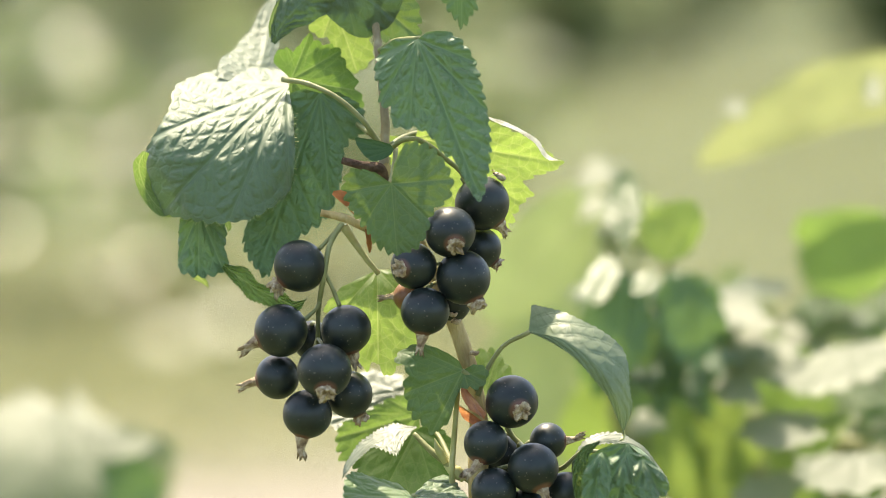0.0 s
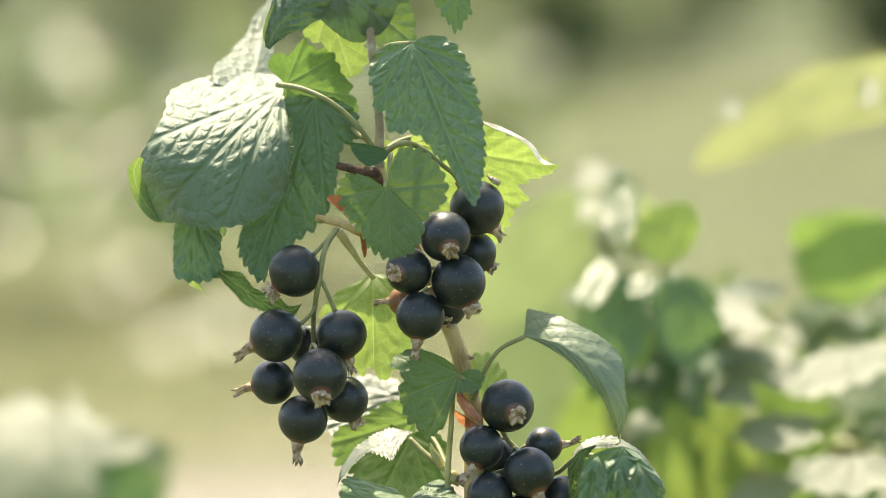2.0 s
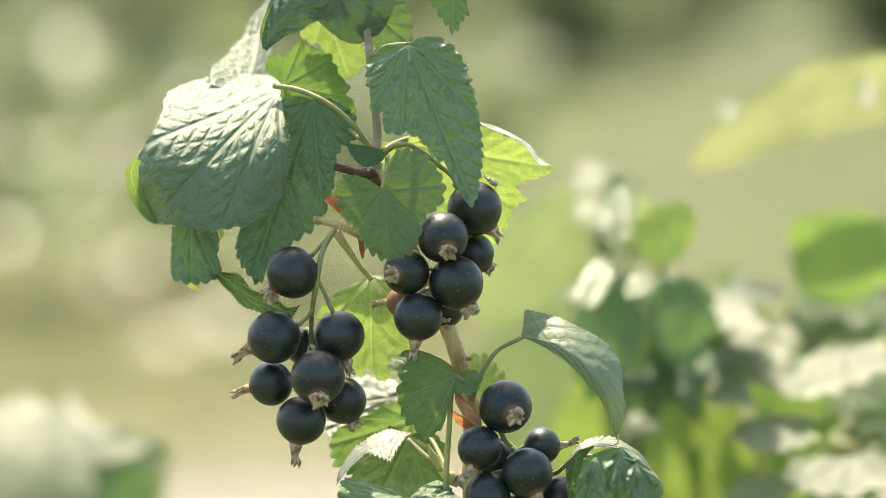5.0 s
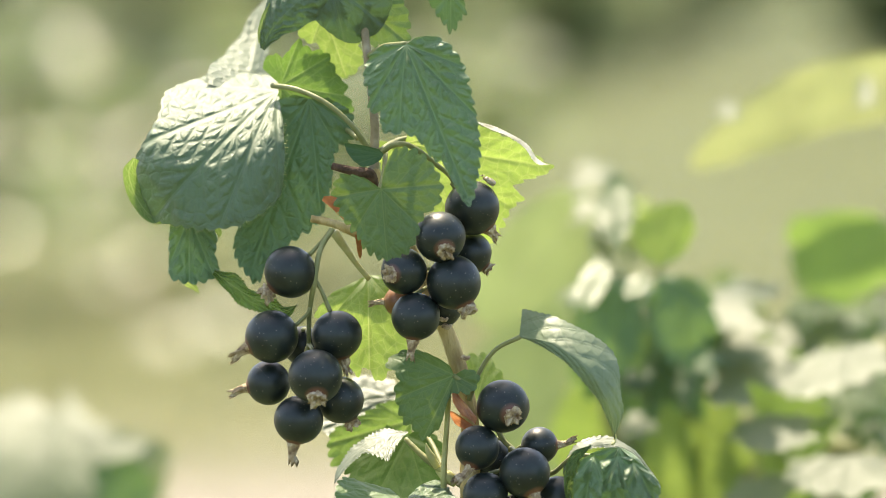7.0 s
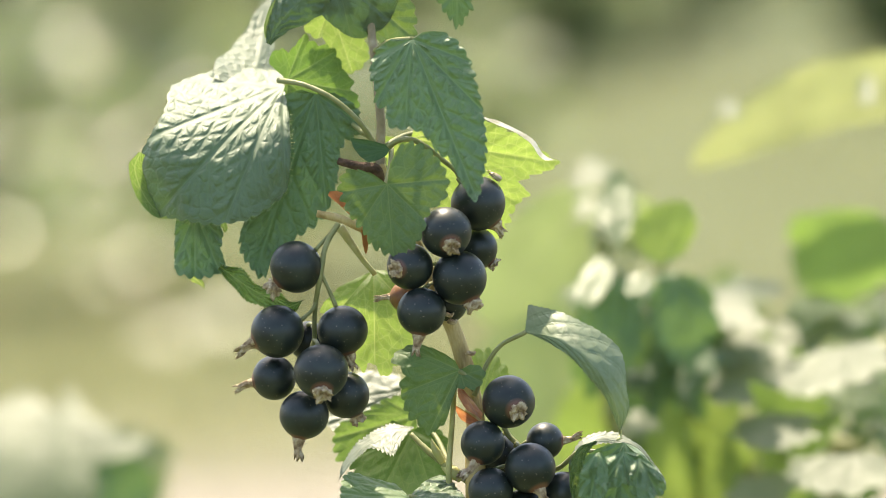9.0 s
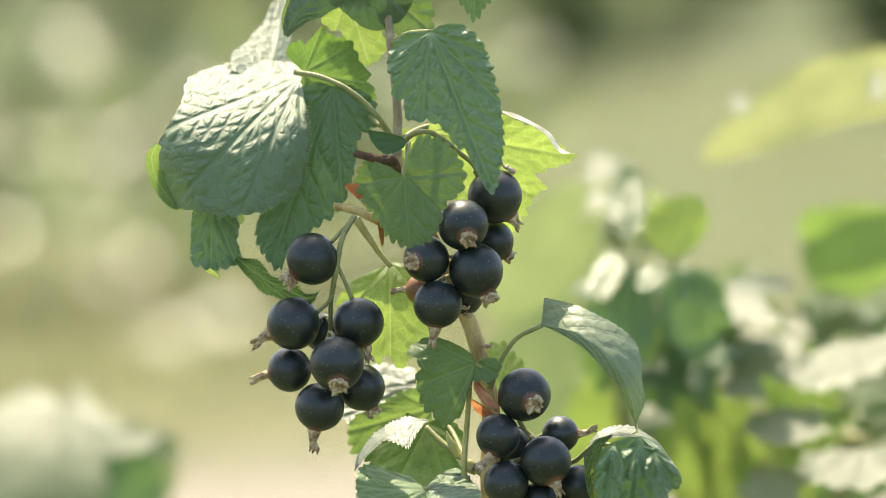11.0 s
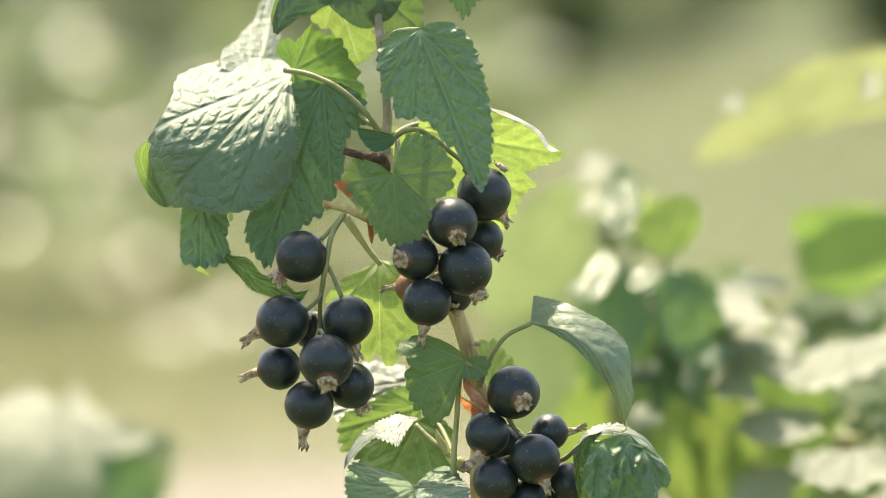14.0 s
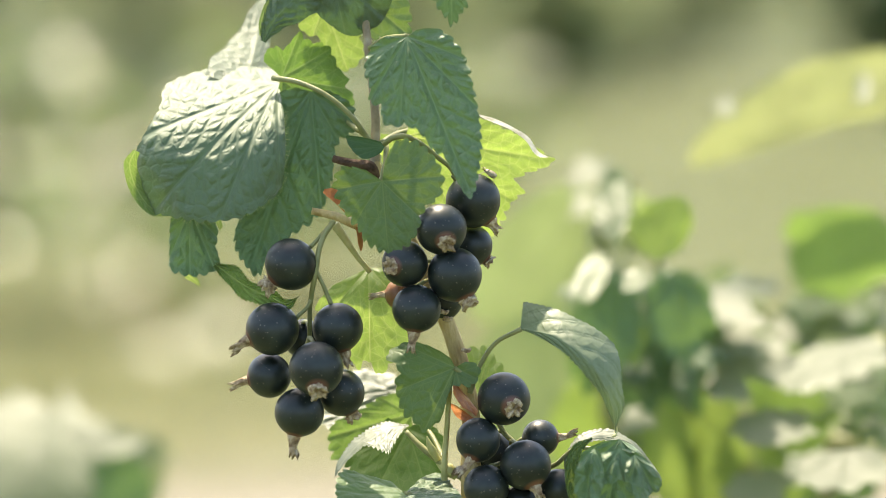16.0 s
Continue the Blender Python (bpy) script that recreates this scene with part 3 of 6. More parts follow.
# ---------------------------------------------------------------- the blackcurrant branch
def build_branch():
    plant = thing("blackcurrant_branch", (0.03, 0.72, 0.0), "leafy blackcurrant branch hung with ripe black berries", "berry bush")
    # wood and stalks
    stalk("stem", [(0.03, 0.72, -0.02), (0.027, 0.719, 0.3), (0.016, 0.717, 0.58), (0.0082, 0.7103, 0.6750), (0.0077, 0.7124, 0.6990), (0.0065, 0.7132, 0.7087), (0.0037, 0.7141, 0.7183), (0.0007, 0.7147, 0.7255), (-0.0041, 0.7186, 0.7360), (-0.0102, 0.7197, 0.7481), (-0.0127, 0.7203, 0.7553)],
          [0.0042, 0.0038, 0.003, 0.0024, 0.0021, 0.0019, 0.0018, 0.0017, 0.0016, 0.0014, 0.0011], WOOD, plant, "pale tan woody stem")
    stalk("shoot", [(-0.0127, 0.7202, 0.7541), (-0.0124, 0.7209, 0.7614), (-0.0126, 0.7214, 0.7674), (-0.0138, 0.7243, 0.7782), (-0.0157, 0.7290, 0.7976), (-0.0164, 0.7319, 0.8073)], [0.0011, 0.001, 0.00095, 0.0009, 0.0008, 0.0006], TWIG, plant, "thin upright shoot")
    stalk("node", [(-0.0121, 0.7190, 0.7515), (-0.0135, 0.7182, 0.7543), (-0.0174, 0.7183, 0.7551), (-0.0215, 0.7194, 0.7561)], [0.0007, 0.0013, 0.001, 0.0008], BARK, plant, "dark brown bark stub")
    stalk("spur", [(-0.0260, 0.7134, 0.7453), (-0.0209, 0.7133, 0.7442), (-0.0164, 0.7142, 0.7421), (-0.0078, 0.7189, 0.7384)], [0.0008, 0.0009, 0.001, 0.0012], WOOD, plant, "short side spur")
    stalk("petiole", [(-0.0346, 0.7259, 0.7732), (-0.0290, 0.7218, 0.7724), (-0.0228, 0.7186, 0.7697), (-0.0173, 0.7172, 0.7650), (-0.0136, 0.7197, 0.7595)], [0.00062, 0.00056, 0.00055, 0.00055, 0.0007], STALK, plant, seed=1)
    stalk("petiole", [(-0.0111, 0.7177, 0.7594), (-0.0084, 0.7248, 0.7608), (-0.0048, 0.7279, 0.7615), (-0.0011, 0.7298, 0.7603)], [0.0007, 0.0006, 0.0006, 0.0005], STALK, plant, seed=2)
    stalk("petiole", [(-0.0212, 0.7162, 0.7423), (-0.0188, 0.7169, 0.7386), (-0.0165, 0.7176, 0.7352), (-0.0138, 0.7183, 0.7318)], [0.0011, 0.0008, 0.0006, 0.0006], PALE, plant, seed=3)
    stalk("petiole", [(0.0074, 0.7100, 0.7066), (0.0094, 0.7095, 0.7122), (0.0129, 0.7080, 0.7175), (0.0183, 0.7062, 0.7206)], [0.0006, 0.0005, 0.00045, 0.0005], STALK, plant, seed=4)
    stalk("petiole", [(0.0031, 0.7092, 0.7086), (0.0026, 0.7095, 0.7007), (0.0019, 0.7096, 0.6897), (0.0027, 0.7106, 0.6786)], [0.0006, 0.0006, 0.0007, 0.0008], PALE, plant, seed=5)
    stalk("petiole", [(-0.0062, 0.7163, 0.6975), (-0.0023, 0.7130, 0.6941), (0.0025, 0.7107, 0.6908), (0.0080, 0.7113, 0.6870)], [0.0005, 0.0007, 0.0009, 0.0012], STALK, plant, seed=6)
    stalk("petiole", [(0.0243, 0.7116, 0.6904), (0.0260, 0.7097, 0.6915), (0.0295, 0.7080, 0.6948), (0.0333, 0.7060, 0.6951)], [0.0006, 0.0005, 0.0005, 0.0005], STALK, plant, seed=7)
    stalk("petiole", [(-0.0101, 0.7176, 0.7589), (-0.0103, 0.7133, 0.7558), (-0.0112, 0.7080, 0.7517)], [0.0006, 0.0005, 0.0005], STALK, plant, seed=8)
    stalk("petiole", [(-0.0136, 0.7234, 0.7795), (-0.0101, 0.7176, 0.7818), (-0.0055, 0.7117, 0.7824)], [0.0006, 0.0005, 0.0005], STALK, plant, seed=9)
    stalk("petiole", [(0.0073, 0.7111, 0.7077), (0.0061, 0.7074, 0.7108), (0.0041, 0.7065, 0.7124)], [0.0006, 0.0005, 0.0005], STALK, plant, seed=10)
    stalk("strig", [(-0.0214, 0.7122, 0.7431), (-0.0239, 0.7099, 0.7390), (-0.0252, 0.7083, 0.7322), (-0.0264, 0.7107, 0.7253), (-0.0267, 0.7120, 0.7171), (-0.0274, 0.7111, 0.7077)], [0.0006, 0.0006, 0.0006, 0.00052, 0.0005, 0.0003], STALK, plant, seed=11)
    stalk("strig", [(-0.0113, 0.7156, 0.7588), (-0.0083, 0.7128, 0.7609), (-0.0047, 0.7118, 0.7607), (0.0007, 0.7124, 0.7568), (0.0046, 0.7130, 0.7520), (0.0037, 0.7160, 0.7399), (0.0007, 0.7151, 0.7303)], [0.0006, 0.0006, 0.0006, 0.00055, 0.0005, 0.0005, 0.0003], STALK, plant, seed=12)
    stalk("strig", [(0.0075, 0.7128, 0.7038), (0.0122, 0.7117, 0.7022), (0.0146, 0.7103, 0.6981), (0.0175, 0.7090, 0.6944), (0.0181, 0.7072, 0.6853)], [0.0007, 0.0007, 0.0006, 0.0006, 0.0004], STALK, plant, seed=13)

    stalk("petiole", [(-0.0524, 0.7175, 0.7456), (-0.0443, 0.7232, 0.7539), (-0.0349, 0.7322, 0.7651), (-0.0223, 0.7305, 0.7674), (-0.0150, 0.7225, 0.7610)], [0.0004, 0.0005, 0.0005, 0.0005, 0.0005], STALK, plant, seed=14)
    stalk("petiole", [(-0.0064, 0.6993, 0.6868), (-0.0023, 0.7032, 0.6852), (0.0027, 0.7099, 0.6824)], [0.0005, 0.0005, 0.0007], STALK, plant, seed=15)
    stalk("petiole", [(-0.0328, 0.7294, 0.7732), (-0.0275, 0.7311, 0.7697), (-0.0213, 0.7288, 0.7656), (-0.0160, 0.7204, 0.7619)], [0.0004, 0.0005, 0.0005, 0.0005], STALK, plant, seed=16)
    stalk("petiole", [(-0.0236, 0.7349, 0.7892), (-0.0187, 0.7347, 0.7875), (-0.0147, 0.7300, 0.7849)], [0.0004, 0.0005, 0.0005], STALK, plant, seed=17)
    stalk("petiole", [(-0.0083, 0.7429, 0.7036), (-0.0017, 0.7291, 0.7066), (0.0058, 0.7154, 0.7102)], [0.0004, 0.0005, 0.0006], STALK, plant, seed=18)
    stalk("petiole", [(-0.0052, 0.7305, 0.6996), (-0.0011, 0.7202, 0.6967), (0.0019, 0.7118, 0.6918)], [0.0004, 0.0005, 0.0006], STALK, plant, seed=19)
    stalk("bud", [(0.0005, 0.7108, 0.6922), (-0.0007, 0.7100, 0.6945), (-0.0014, 0.7101, 0.6960), (-0.0018, 0.7102, 0.6974)], [0.0007, 0.0009, 0.0006, 0.0001], PALE, plant, "small pale pointed bud", seed=20)
    stalk("node", [(0.0007, 0.7117, 0.6916), (0.0027, 0.7106, 0.6901), (0.0046, 0.7105, 0.6886)], [0.0008, 0.0015, 0.0009], PALE, plant, "swollen pale joint", seed=21)

    # torn leaf scars on the stem
    for k, at in enumerate(((0.0019, 0.7105, 0.7235), (0.0026, 0.7101, 0.7221), (0.0065, 0.7071, 0.7157))):
        part("leaf_scar", tube([Vector(at) - Vector(plant.location) + Vector(d) * 0.001 for d in ((-0.9, 0, 0.2), (-0.3, -0.4, 0.5), (0.5, -0.3, 0.3), (1.1, 0.1, 0.7))], [0.0002, 0.0006, 0.0005, 0.0002], 5, 7, 0.4, k), DRIED, plant, "torn papery leaf scar")
    # leaves
    up = (0, 1)
    broad = leaf(plant, "large domed blackcurrant leaf, sunlit on top", (-0.0335, 0.7109, 0.7735), (-0.5508, -0.0727, -0.8315), (-0.0000, -0.9962, 0.0872), [(-137, 3.5), (-84, 9.8), (-71, 16.1), (-57, 24.2), (-44, 25.9), (-31, 33.1), (-28, 36.7), (-20, 37.5), (-12, 39.1), (-2, 35.8), (8, 33.3), (19, 30.2), (28, 26.6), (36, 22.9), (41, 15.3), (46, 7.0)],
         veins=(-62, -34, -10, 12, 36), bends=((up, -25, -0.0033, 2.7), ((-1, -0.3), 25, -0.10, 2), ((1, -0.3), 1, -0.10, 2)), tooth=0.9, relief=0.72, wave=0.5, rings=70, around=360, seed=1, material=LEAF_BROAD)
    rim_hairs(plant, broad, 1, 2, 0.9)
    leaf(plant, "shaded hanging blackcurrant leaf", (-0.0265, 0.7247, 0.7703), (-0.3200, -0.1560, -0.9345), (0.0237, -0.9874, 0.1567), [(-86, 3.3), (-66, 6.5), (-34, 10.1), (-20, 16.5), (-16, 24.6), (-11, 30.4), (-9, 35.2), (-5, 38.5), (3, 41.5), (4, 36.5), (8, 34.8), (10, 32.1), (14, 30.0), (22, 26.9), (31, 20.6), (45, 12.7), (66, 12.6), (90, 9.5), (112, 4.1)],
         veins=(0, 24, 48, 75, -20), bends=(((1, 0), 4, -0.03, 2),), relief=0.75, seed=2, rings=55, around=300)
    strip_leaf(plant, "upper leaf fold catching the sun", [(-0.0415, 0.7333, 0.7711), (-0.0403, 0.7416, 0.7750), (-0.0395, 0.7501, 0.7795), (-0.0389, 0.7586, 0.7848), (-0.0360, 0.7703, 0.7925)], (8.5, 9.0, 6.2, 3.4, 1.4), (5.5, 4.4, 2.8, 2.0, 1.2), -0.1, 0.9, 0.008, tooth=0.1, relief=0.25, seed=3, ribs=3, material=LEAF_BROAD)
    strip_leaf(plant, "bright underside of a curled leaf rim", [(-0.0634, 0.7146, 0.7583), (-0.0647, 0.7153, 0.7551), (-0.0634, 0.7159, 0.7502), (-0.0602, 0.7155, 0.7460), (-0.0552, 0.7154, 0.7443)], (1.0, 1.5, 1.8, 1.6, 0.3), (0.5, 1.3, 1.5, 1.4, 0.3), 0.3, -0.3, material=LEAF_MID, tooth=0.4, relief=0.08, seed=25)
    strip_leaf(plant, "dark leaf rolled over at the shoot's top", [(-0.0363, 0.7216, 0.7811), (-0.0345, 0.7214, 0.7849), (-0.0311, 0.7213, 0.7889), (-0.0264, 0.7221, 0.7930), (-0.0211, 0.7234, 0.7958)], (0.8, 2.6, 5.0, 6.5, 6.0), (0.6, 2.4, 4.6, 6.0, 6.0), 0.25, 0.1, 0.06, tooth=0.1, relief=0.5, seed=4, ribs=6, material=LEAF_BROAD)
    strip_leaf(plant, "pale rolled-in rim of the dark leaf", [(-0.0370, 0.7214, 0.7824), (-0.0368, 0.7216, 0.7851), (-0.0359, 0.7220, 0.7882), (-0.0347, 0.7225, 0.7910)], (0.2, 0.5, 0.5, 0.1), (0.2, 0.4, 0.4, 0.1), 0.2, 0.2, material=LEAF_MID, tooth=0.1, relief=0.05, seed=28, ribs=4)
    leaf(plant, "crumpled dark leaf at the shoot's top", (-0.0217, 0.7243, 0.7952), (0.2282, -0.1947, -0.9539), (0.0000, -0.9798, 0.2000), [(-103, 6.9), (-54, 7.9), (-33, 8.8), (-16, 10.3), (-2, 12.2), (10, 13.4), (21, 13.7), (33, 14.3), (51, 14.1), (72, 14.2)],
         veins=(0, 40, -40), bends=((up, -4, -0.07, 2), ((0.2, -1), 3, -0.05, 2)), tooth=0.15, relief=0.6, wave=0.6, seed=29, material=LEAF_BROAD)
    leaf(plant, "toothed leaf with light shining through in spots", (-0.0157, 0.7265, 0.7913), (0.7507, 0.0969, -0.6535), (0.1707, -0.9840, 0.0502), [(-71, 5.0), (-50, 8.0), (-35, 9.8), (-26, 10.8), (-13, 11.8), (-1, 13.6), (11, 12.7), (24, 11.2), (41, 9.6), (59, 8.5)], material=LEAF_SOFT, tooth=1.6, relief=0.6, seed=26)
    leaf(plant, "small leaf tip of the shoot", (0.0041, 0.7221, 0.7930), (-0.0120, 0.2013, -0.9795), (0.0504, -0.9782, -0.2017), [(-80, 5.6), (-42, 5.3), (-27, 6.1), (-11, 7.1), (0, 8.9), (10, 7.8), (18, 6.2), (34, 6.0), (65, 3.0)], seed=5, tooth=1.8)
    leaf(plant, "puckered blackcurrant leaf hanging point down", (-0.0056, 0.7077, 0.7825), (0.3623, -0.2691, -0.8924), (-0.1311, -0.9626, 0.2370), [(-113, 4.4), (-94, 8.2), (-72, 11.5), (-57, 13.2), (-51, 16.0), (-42, 15.9), (-35, 19.4), (-20, 19.3), (-14, 21.0), (-8, 25.8), (-5, 26.5), (-1, 37.4), (7, 32.2), (15, 26.4), (27, 19.1), (45, 13.6), (62, 10.0), (81, 6.5), (99, 2.5)],
         veins=(0, -26, -51, -88, 22, 46), bends=((up, -3, -0.05, 2), ((-1, 0.2), 4, -0.08, 2)), relief=0.85, tooth=1.5, seed=6, rings=60, around=330)
    leaf(plant, "young leaf glowing with light from behind", (-0.0328, 0.7284, 0.7732), (0.9813, 0.0786, -0.1757), (0.1008, -0.9875, 0.1209), [(-99, 4.2), (-65, 6.3), (-32, 12.0), (-13, 16.2), (-4, 16.0), (2, 14.1), (9, 14.5), (17, 12.8), (29, 12.2), (40, 12.2), (49, 11.7), (54, 10.6), (66, 9.8), (78, 10.6), (84, 8.4), (95, 6.2), (112, 6.8), (132, 6.5), (149, 5.2)], material=LEAF_HALF_SHADE, seed=7, tooth=0.9, relief=0.35, veins=(0, 40, -36, 78, -80))
    leaf(plant, "yellow-green young leaf glowing with light from behind", (-0.0236, 0.7339, 0.7892), (0.3162, -0.0859, -0.9448), (0.0000, -0.9959, 0.0905), [(-106, 5.7), (-82, 6.7), (-63, 7.6), (-46, 7.9), (-28, 7.7), (-16, 11.3), (-8, 14.3), (0, 15.6), (10, 15.1), (20, 13.7), (27, 10.9), (43, 8.4), (67, 5.9)], material=LEAF_BACKLIT, seed=8, tooth=1.0, relief=0.3, veins=(0, 38, -38, 75))
    leaf(plant, "yellow-green leaf glowing with light from behind", (-0.0059, 0.7245, 0.7606), (0.9861, -0.0145, -0.1656), (-0.0238, -0.9982, -0.0542), [(-176, 6.2), (-129, 7.5), (-99, 7.9), (-66, 12.2), (-55, 18.6), (-46, 24.9), (-41, 28.4), (-33, 27.8), (-22, 26.9), (-16, 28.2), (-13, 25.3), (-8, 27.2), (-4, 30.4), (0, 32.3), (2, 29.8), (8, 25.9), (15, 20.4), (23, 16.1), (31, 8.6), (87, 2.9)], material=LEAF_BACKLIT,
         veins=(0, -22, -48, 24, -85), bends=(((0.35, 1), 12, -0.25, 2),), seed=9, tooth=1.6)
    strip_leaf(plant, "dry curled leaf rim, paled as if sunlit", [(0.0094, 0.7192, 0.7653), (0.0128, 0.7186, 0.7640), (0.0164, 0.7180, 0.7626), (0.0198, 0.7173, 0.7601), (0.0222, 0.7165, 0.7570), (0.0253, 0.7164, 0.7562)], (0.2, 0.5, 0.3, 0.6, 0.5, 0.0), (0.1, 0.3, 0.4, 0.3, 0.4, 0.0), 2.6, -2.2, material=DRY_LIT_RIM, tooth=1.2, relief=0.2, seed=30, ribs=9)
    leaf(plant, "heart-shaped blackcurrant leaf lit through", (-0.0109, 0.7050, 0.7521), (0.0805, -0.1535, -0.9849), (-0.3809, -0.9178, 0.1119), [(-133, 1.8), (-127, 4.9), (-115, 9.3), (-96, 11.0), (-77, 10.9), (-55, 10.8), (-33, 11.4), (-20, 13.5), (1, 15.2), (17, 14.8), (34, 13.2), (52, 11.2), (70, 13.6), (86, 14.1), (104, 12.9), (126, 11.5), (142, 10.2), (157, 8.3), (163, 4.2)], material=LEAF_SOFT,
         bends=((up, 0, -0.02, 2),), relief=0.3, seed=10, tooth=1.5, rings=46, around=300)
    leaf(plant, "small folded dark leaf", (-0.0103, 0.7096, 0.7591), (-0.9709, -0.1568, 0.1810), (0.1995, -0.9476, 0.2494), [(-40, 1.4), (-15, 4.3), (-9, 6.7), (-5, 8.6), (8, 7.8), (23, 6.6), (39, 5.4), (51, 3.3), (68, 1.4)], seed=11, tooth=0.2, rings=24, around=120, veins=(0, 14, -14, 28), material=LEAF_CALM, relief=0.3)
    leaf(plant, "green leaf lit through from behind", (-0.0141, 0.7183, 0.7327), (0.0110, -0.0872, -0.9961), (0.0000, -0.9962, 0.0872), [(-65, 8.5), (-55, 13.9), (-41, 14.6), (-26, 16.4), (-16, 19.1), (-7, 21.8), (-2, 19.6), (5, 23.0), (15, 20.3), (26, 18.6), (35, 15.3), (42, 10.2), (59, 5.2), (89, 2.7)], material=LEAF_BACKLIT, bends=((up, -8, -0.06, 2),), seed=12)
    leaf(plant, "leaf lying flat in full sun", (-0.0083, 0.7429, 0.7036), (-0.8447, -0.3996, -0.3560), (-0.1302, -0.4917, 0.8610), [(-115, 4.7), (-87, 8.7), (-69, 12.6), (-29, 14.4), (1, 19.6), (24, 16.9), (38, 9.7), (49, 3.1)], seed=13, tooth=0.8, relief=0.9, wave=0.4, veins=(0, 25, -25, 50), material=LEAF_SHEEN)
    leaf(plant, "blackcurrant leaf beside the stem", (0.0043, 0.7065, 0.7125), (-0.4475, -0.1456, -0.8824), (0.0090, -0.9873, 0.1584), [(-128, 2.2), (-109, 5.2), (-98, 9.4), (-88, 12.5), (-73, 14.8), (-63, 11.9), (-50, 13.0), (-37, 13.6), (-22, 14.6), (-12, 14.3), (1, 15.0), (6, 13.0), (11, 11.1), (18, 4.2), (67, 5.2), (104, 5.4), (127, 4.5), (146, 2.5)], bends=(((-0.5, 0.85), 5, -0.10, 2),), material=LEAF_SOFT, seed=14, relief=0.35, tooth=1.2)
    leaf(plant, "small leaf lit through behind the stem", (0.0091, 0.7229, 0.7049), (0.2645, 0.2758, 0.9241), (-0.2490, -0.9062, 0.3418), [(-57, 3.6), (-39, 7.6), (-9, 8.8), (11, 10.6), (32, 9.6), (45, 5.2)], material=LEAF_BACKLIT, seed=15, rings=20, around=120)
    leaf(plant, "green leaf behind the berries", (-0.0052, 0.7305, 0.6996), (-0.9640, -0.0232, -0.2649), (-0.0000, -0.9962, 0.0872), [(-77, 5.2), (-45, 7.4), (-20, 11.4), (-8, 17.3), (5, 19.3), (17, 19.3), (22, 14.3), (40, 9.1), (80, 3.7)], material=LEAF_MID, seed=16)
    leaf(plant, "broad low leaf in half shade", (-0.0060, 0.7223, 0.6974), (-0.4323, -0.4028, -0.8068), (-0.1753, -0.8401, 0.5134), [(-98, 5.3), (-51, 10.2), (-40, 14.7), (-23, 16.4), (-10, 19.0), (3, 19.9), (21, 18.8), (38, 17.5), (59, 14.6), (82, 10.2), (103, 7.3), (142, 3.7)], material=LEAF_HALF_SHADE, relief=0.2, seed=17)
    strip_leaf(plant, "folded leaf edge catching the sun", [(-0.0057, 0.7184, 0.6986), (-0.0112, 0.7173, 0.6979), (-0.0163, 0.7161, 0.6951), (-0.0201, 0.7147, 0.6911), (-0.0218, 0.7134, 0.6877)], (0.2, 4.2, 0.9, 0.6, 0.0), (0.2, 1.3, 1.3, 0.8, 0.0), -1.7, 1.7, tooth=0.9, relief=0.10, seed=18, ribs=7, material=LEAF_SHEEN)
    leaf(plant, "low leaf below the berries", (-0.0062, 0.6973, 0.6869), (-0.9892, -0.1327, 0.0625), (0.1090, -0.3794, 0.9188), [(-63, 6.0), (-40, 13.4), (-27, 15.1), (4, 14.9), (32, 16.5), (58, 13.5), (80, 5.7)], tooth=0.8, material=LEAF_SOFT, relief=0.3, seed=19, rings=30, around=220)
    leaf(plant, "low leaf below the berries", (-0.0064, 0.6993, 0.6868), (0.9845, -0.1749, -0.0131), (-0.0036, -0.0948, 0.9955), [(-77, 12.5), (-68, 24.1), (-48, 20.1), (5, 11.6), (68, 15.6), (79, 15.8), (89, 8.7)], tooth=0.8, seed=20, rings=30, around=220, relief=0.7)
    droop = strip_leaf(plant, "drooping leaf on a long stalk", [(0.0181, 0.7063, 0.7208), (0.0256, 0.7001, 0.7195), (0.0326, 0.6976, 0.7140), (0.0368, 0.6990, 0.7062), (0.0379, 0.7013, 0.6989)], (5.2, 5.0, 6.2, 3.0, 0.0), (0.3, 1.9, 2.4, 1.4, 0.0), 0.85, 0.1, 0.05, tooth=0.3, relief=0.22, seed=21, ribs=6, material=LEAF_SMOOTH)
    rim_hairs(plant, droop, 2, 4, 0.6)
    leaf(plant, "curled young leaf with a sunlit crest", (0.0390, 0.7022, 0.6974), (-0.1907, -0.0856, -0.9779), (0.0000, -0.9962, 0.0872), [(-79, 1.7), (-73, 4.4), (-63, 8.3), (-50, 11.2), (-32, 10.4), (-29, 14.7), (-13, 18.1), (10, 18.3), (27, 16.0), (38, 13.2), (46, 12.1), (58, 12.1), (64, 7.1), (74, 3.7), (79, 1.3)],
         veins=(0, -40, 40, 75, -80), bends=((up, -5, -0.05, 2), ((-1, 0), 6, -0.06, 2), ((1, 0), 3, -0.06, 2)), relief=1.2, wave=1.6, tooth=0.9, seed=22)
    strip_leaf(plant, "curled leaf crest catching the sun", [(0.0276, 0.7074, 0.6879), (0.0281, 0.7079, 0.6930), (0.0314, 0.7092, 0.6966), (0.0362, 0.7102, 0.6974), (0.0416, 0.7091, 0.6959), (0.0456, 0.7067, 0.6919), (0.0477, 0.7035, 0.6892)], (0.1, 0.5, 1.1, 1.2, 0.5, 0.2, 0.0), (0.1, 0.5, 1.0, 1.0, 0.3, 0.1, 0.0), 1.6, -1.2, material=LEAF_SHEEN, tooth=0.8, relief=0.08, seed=27, ribs=6)
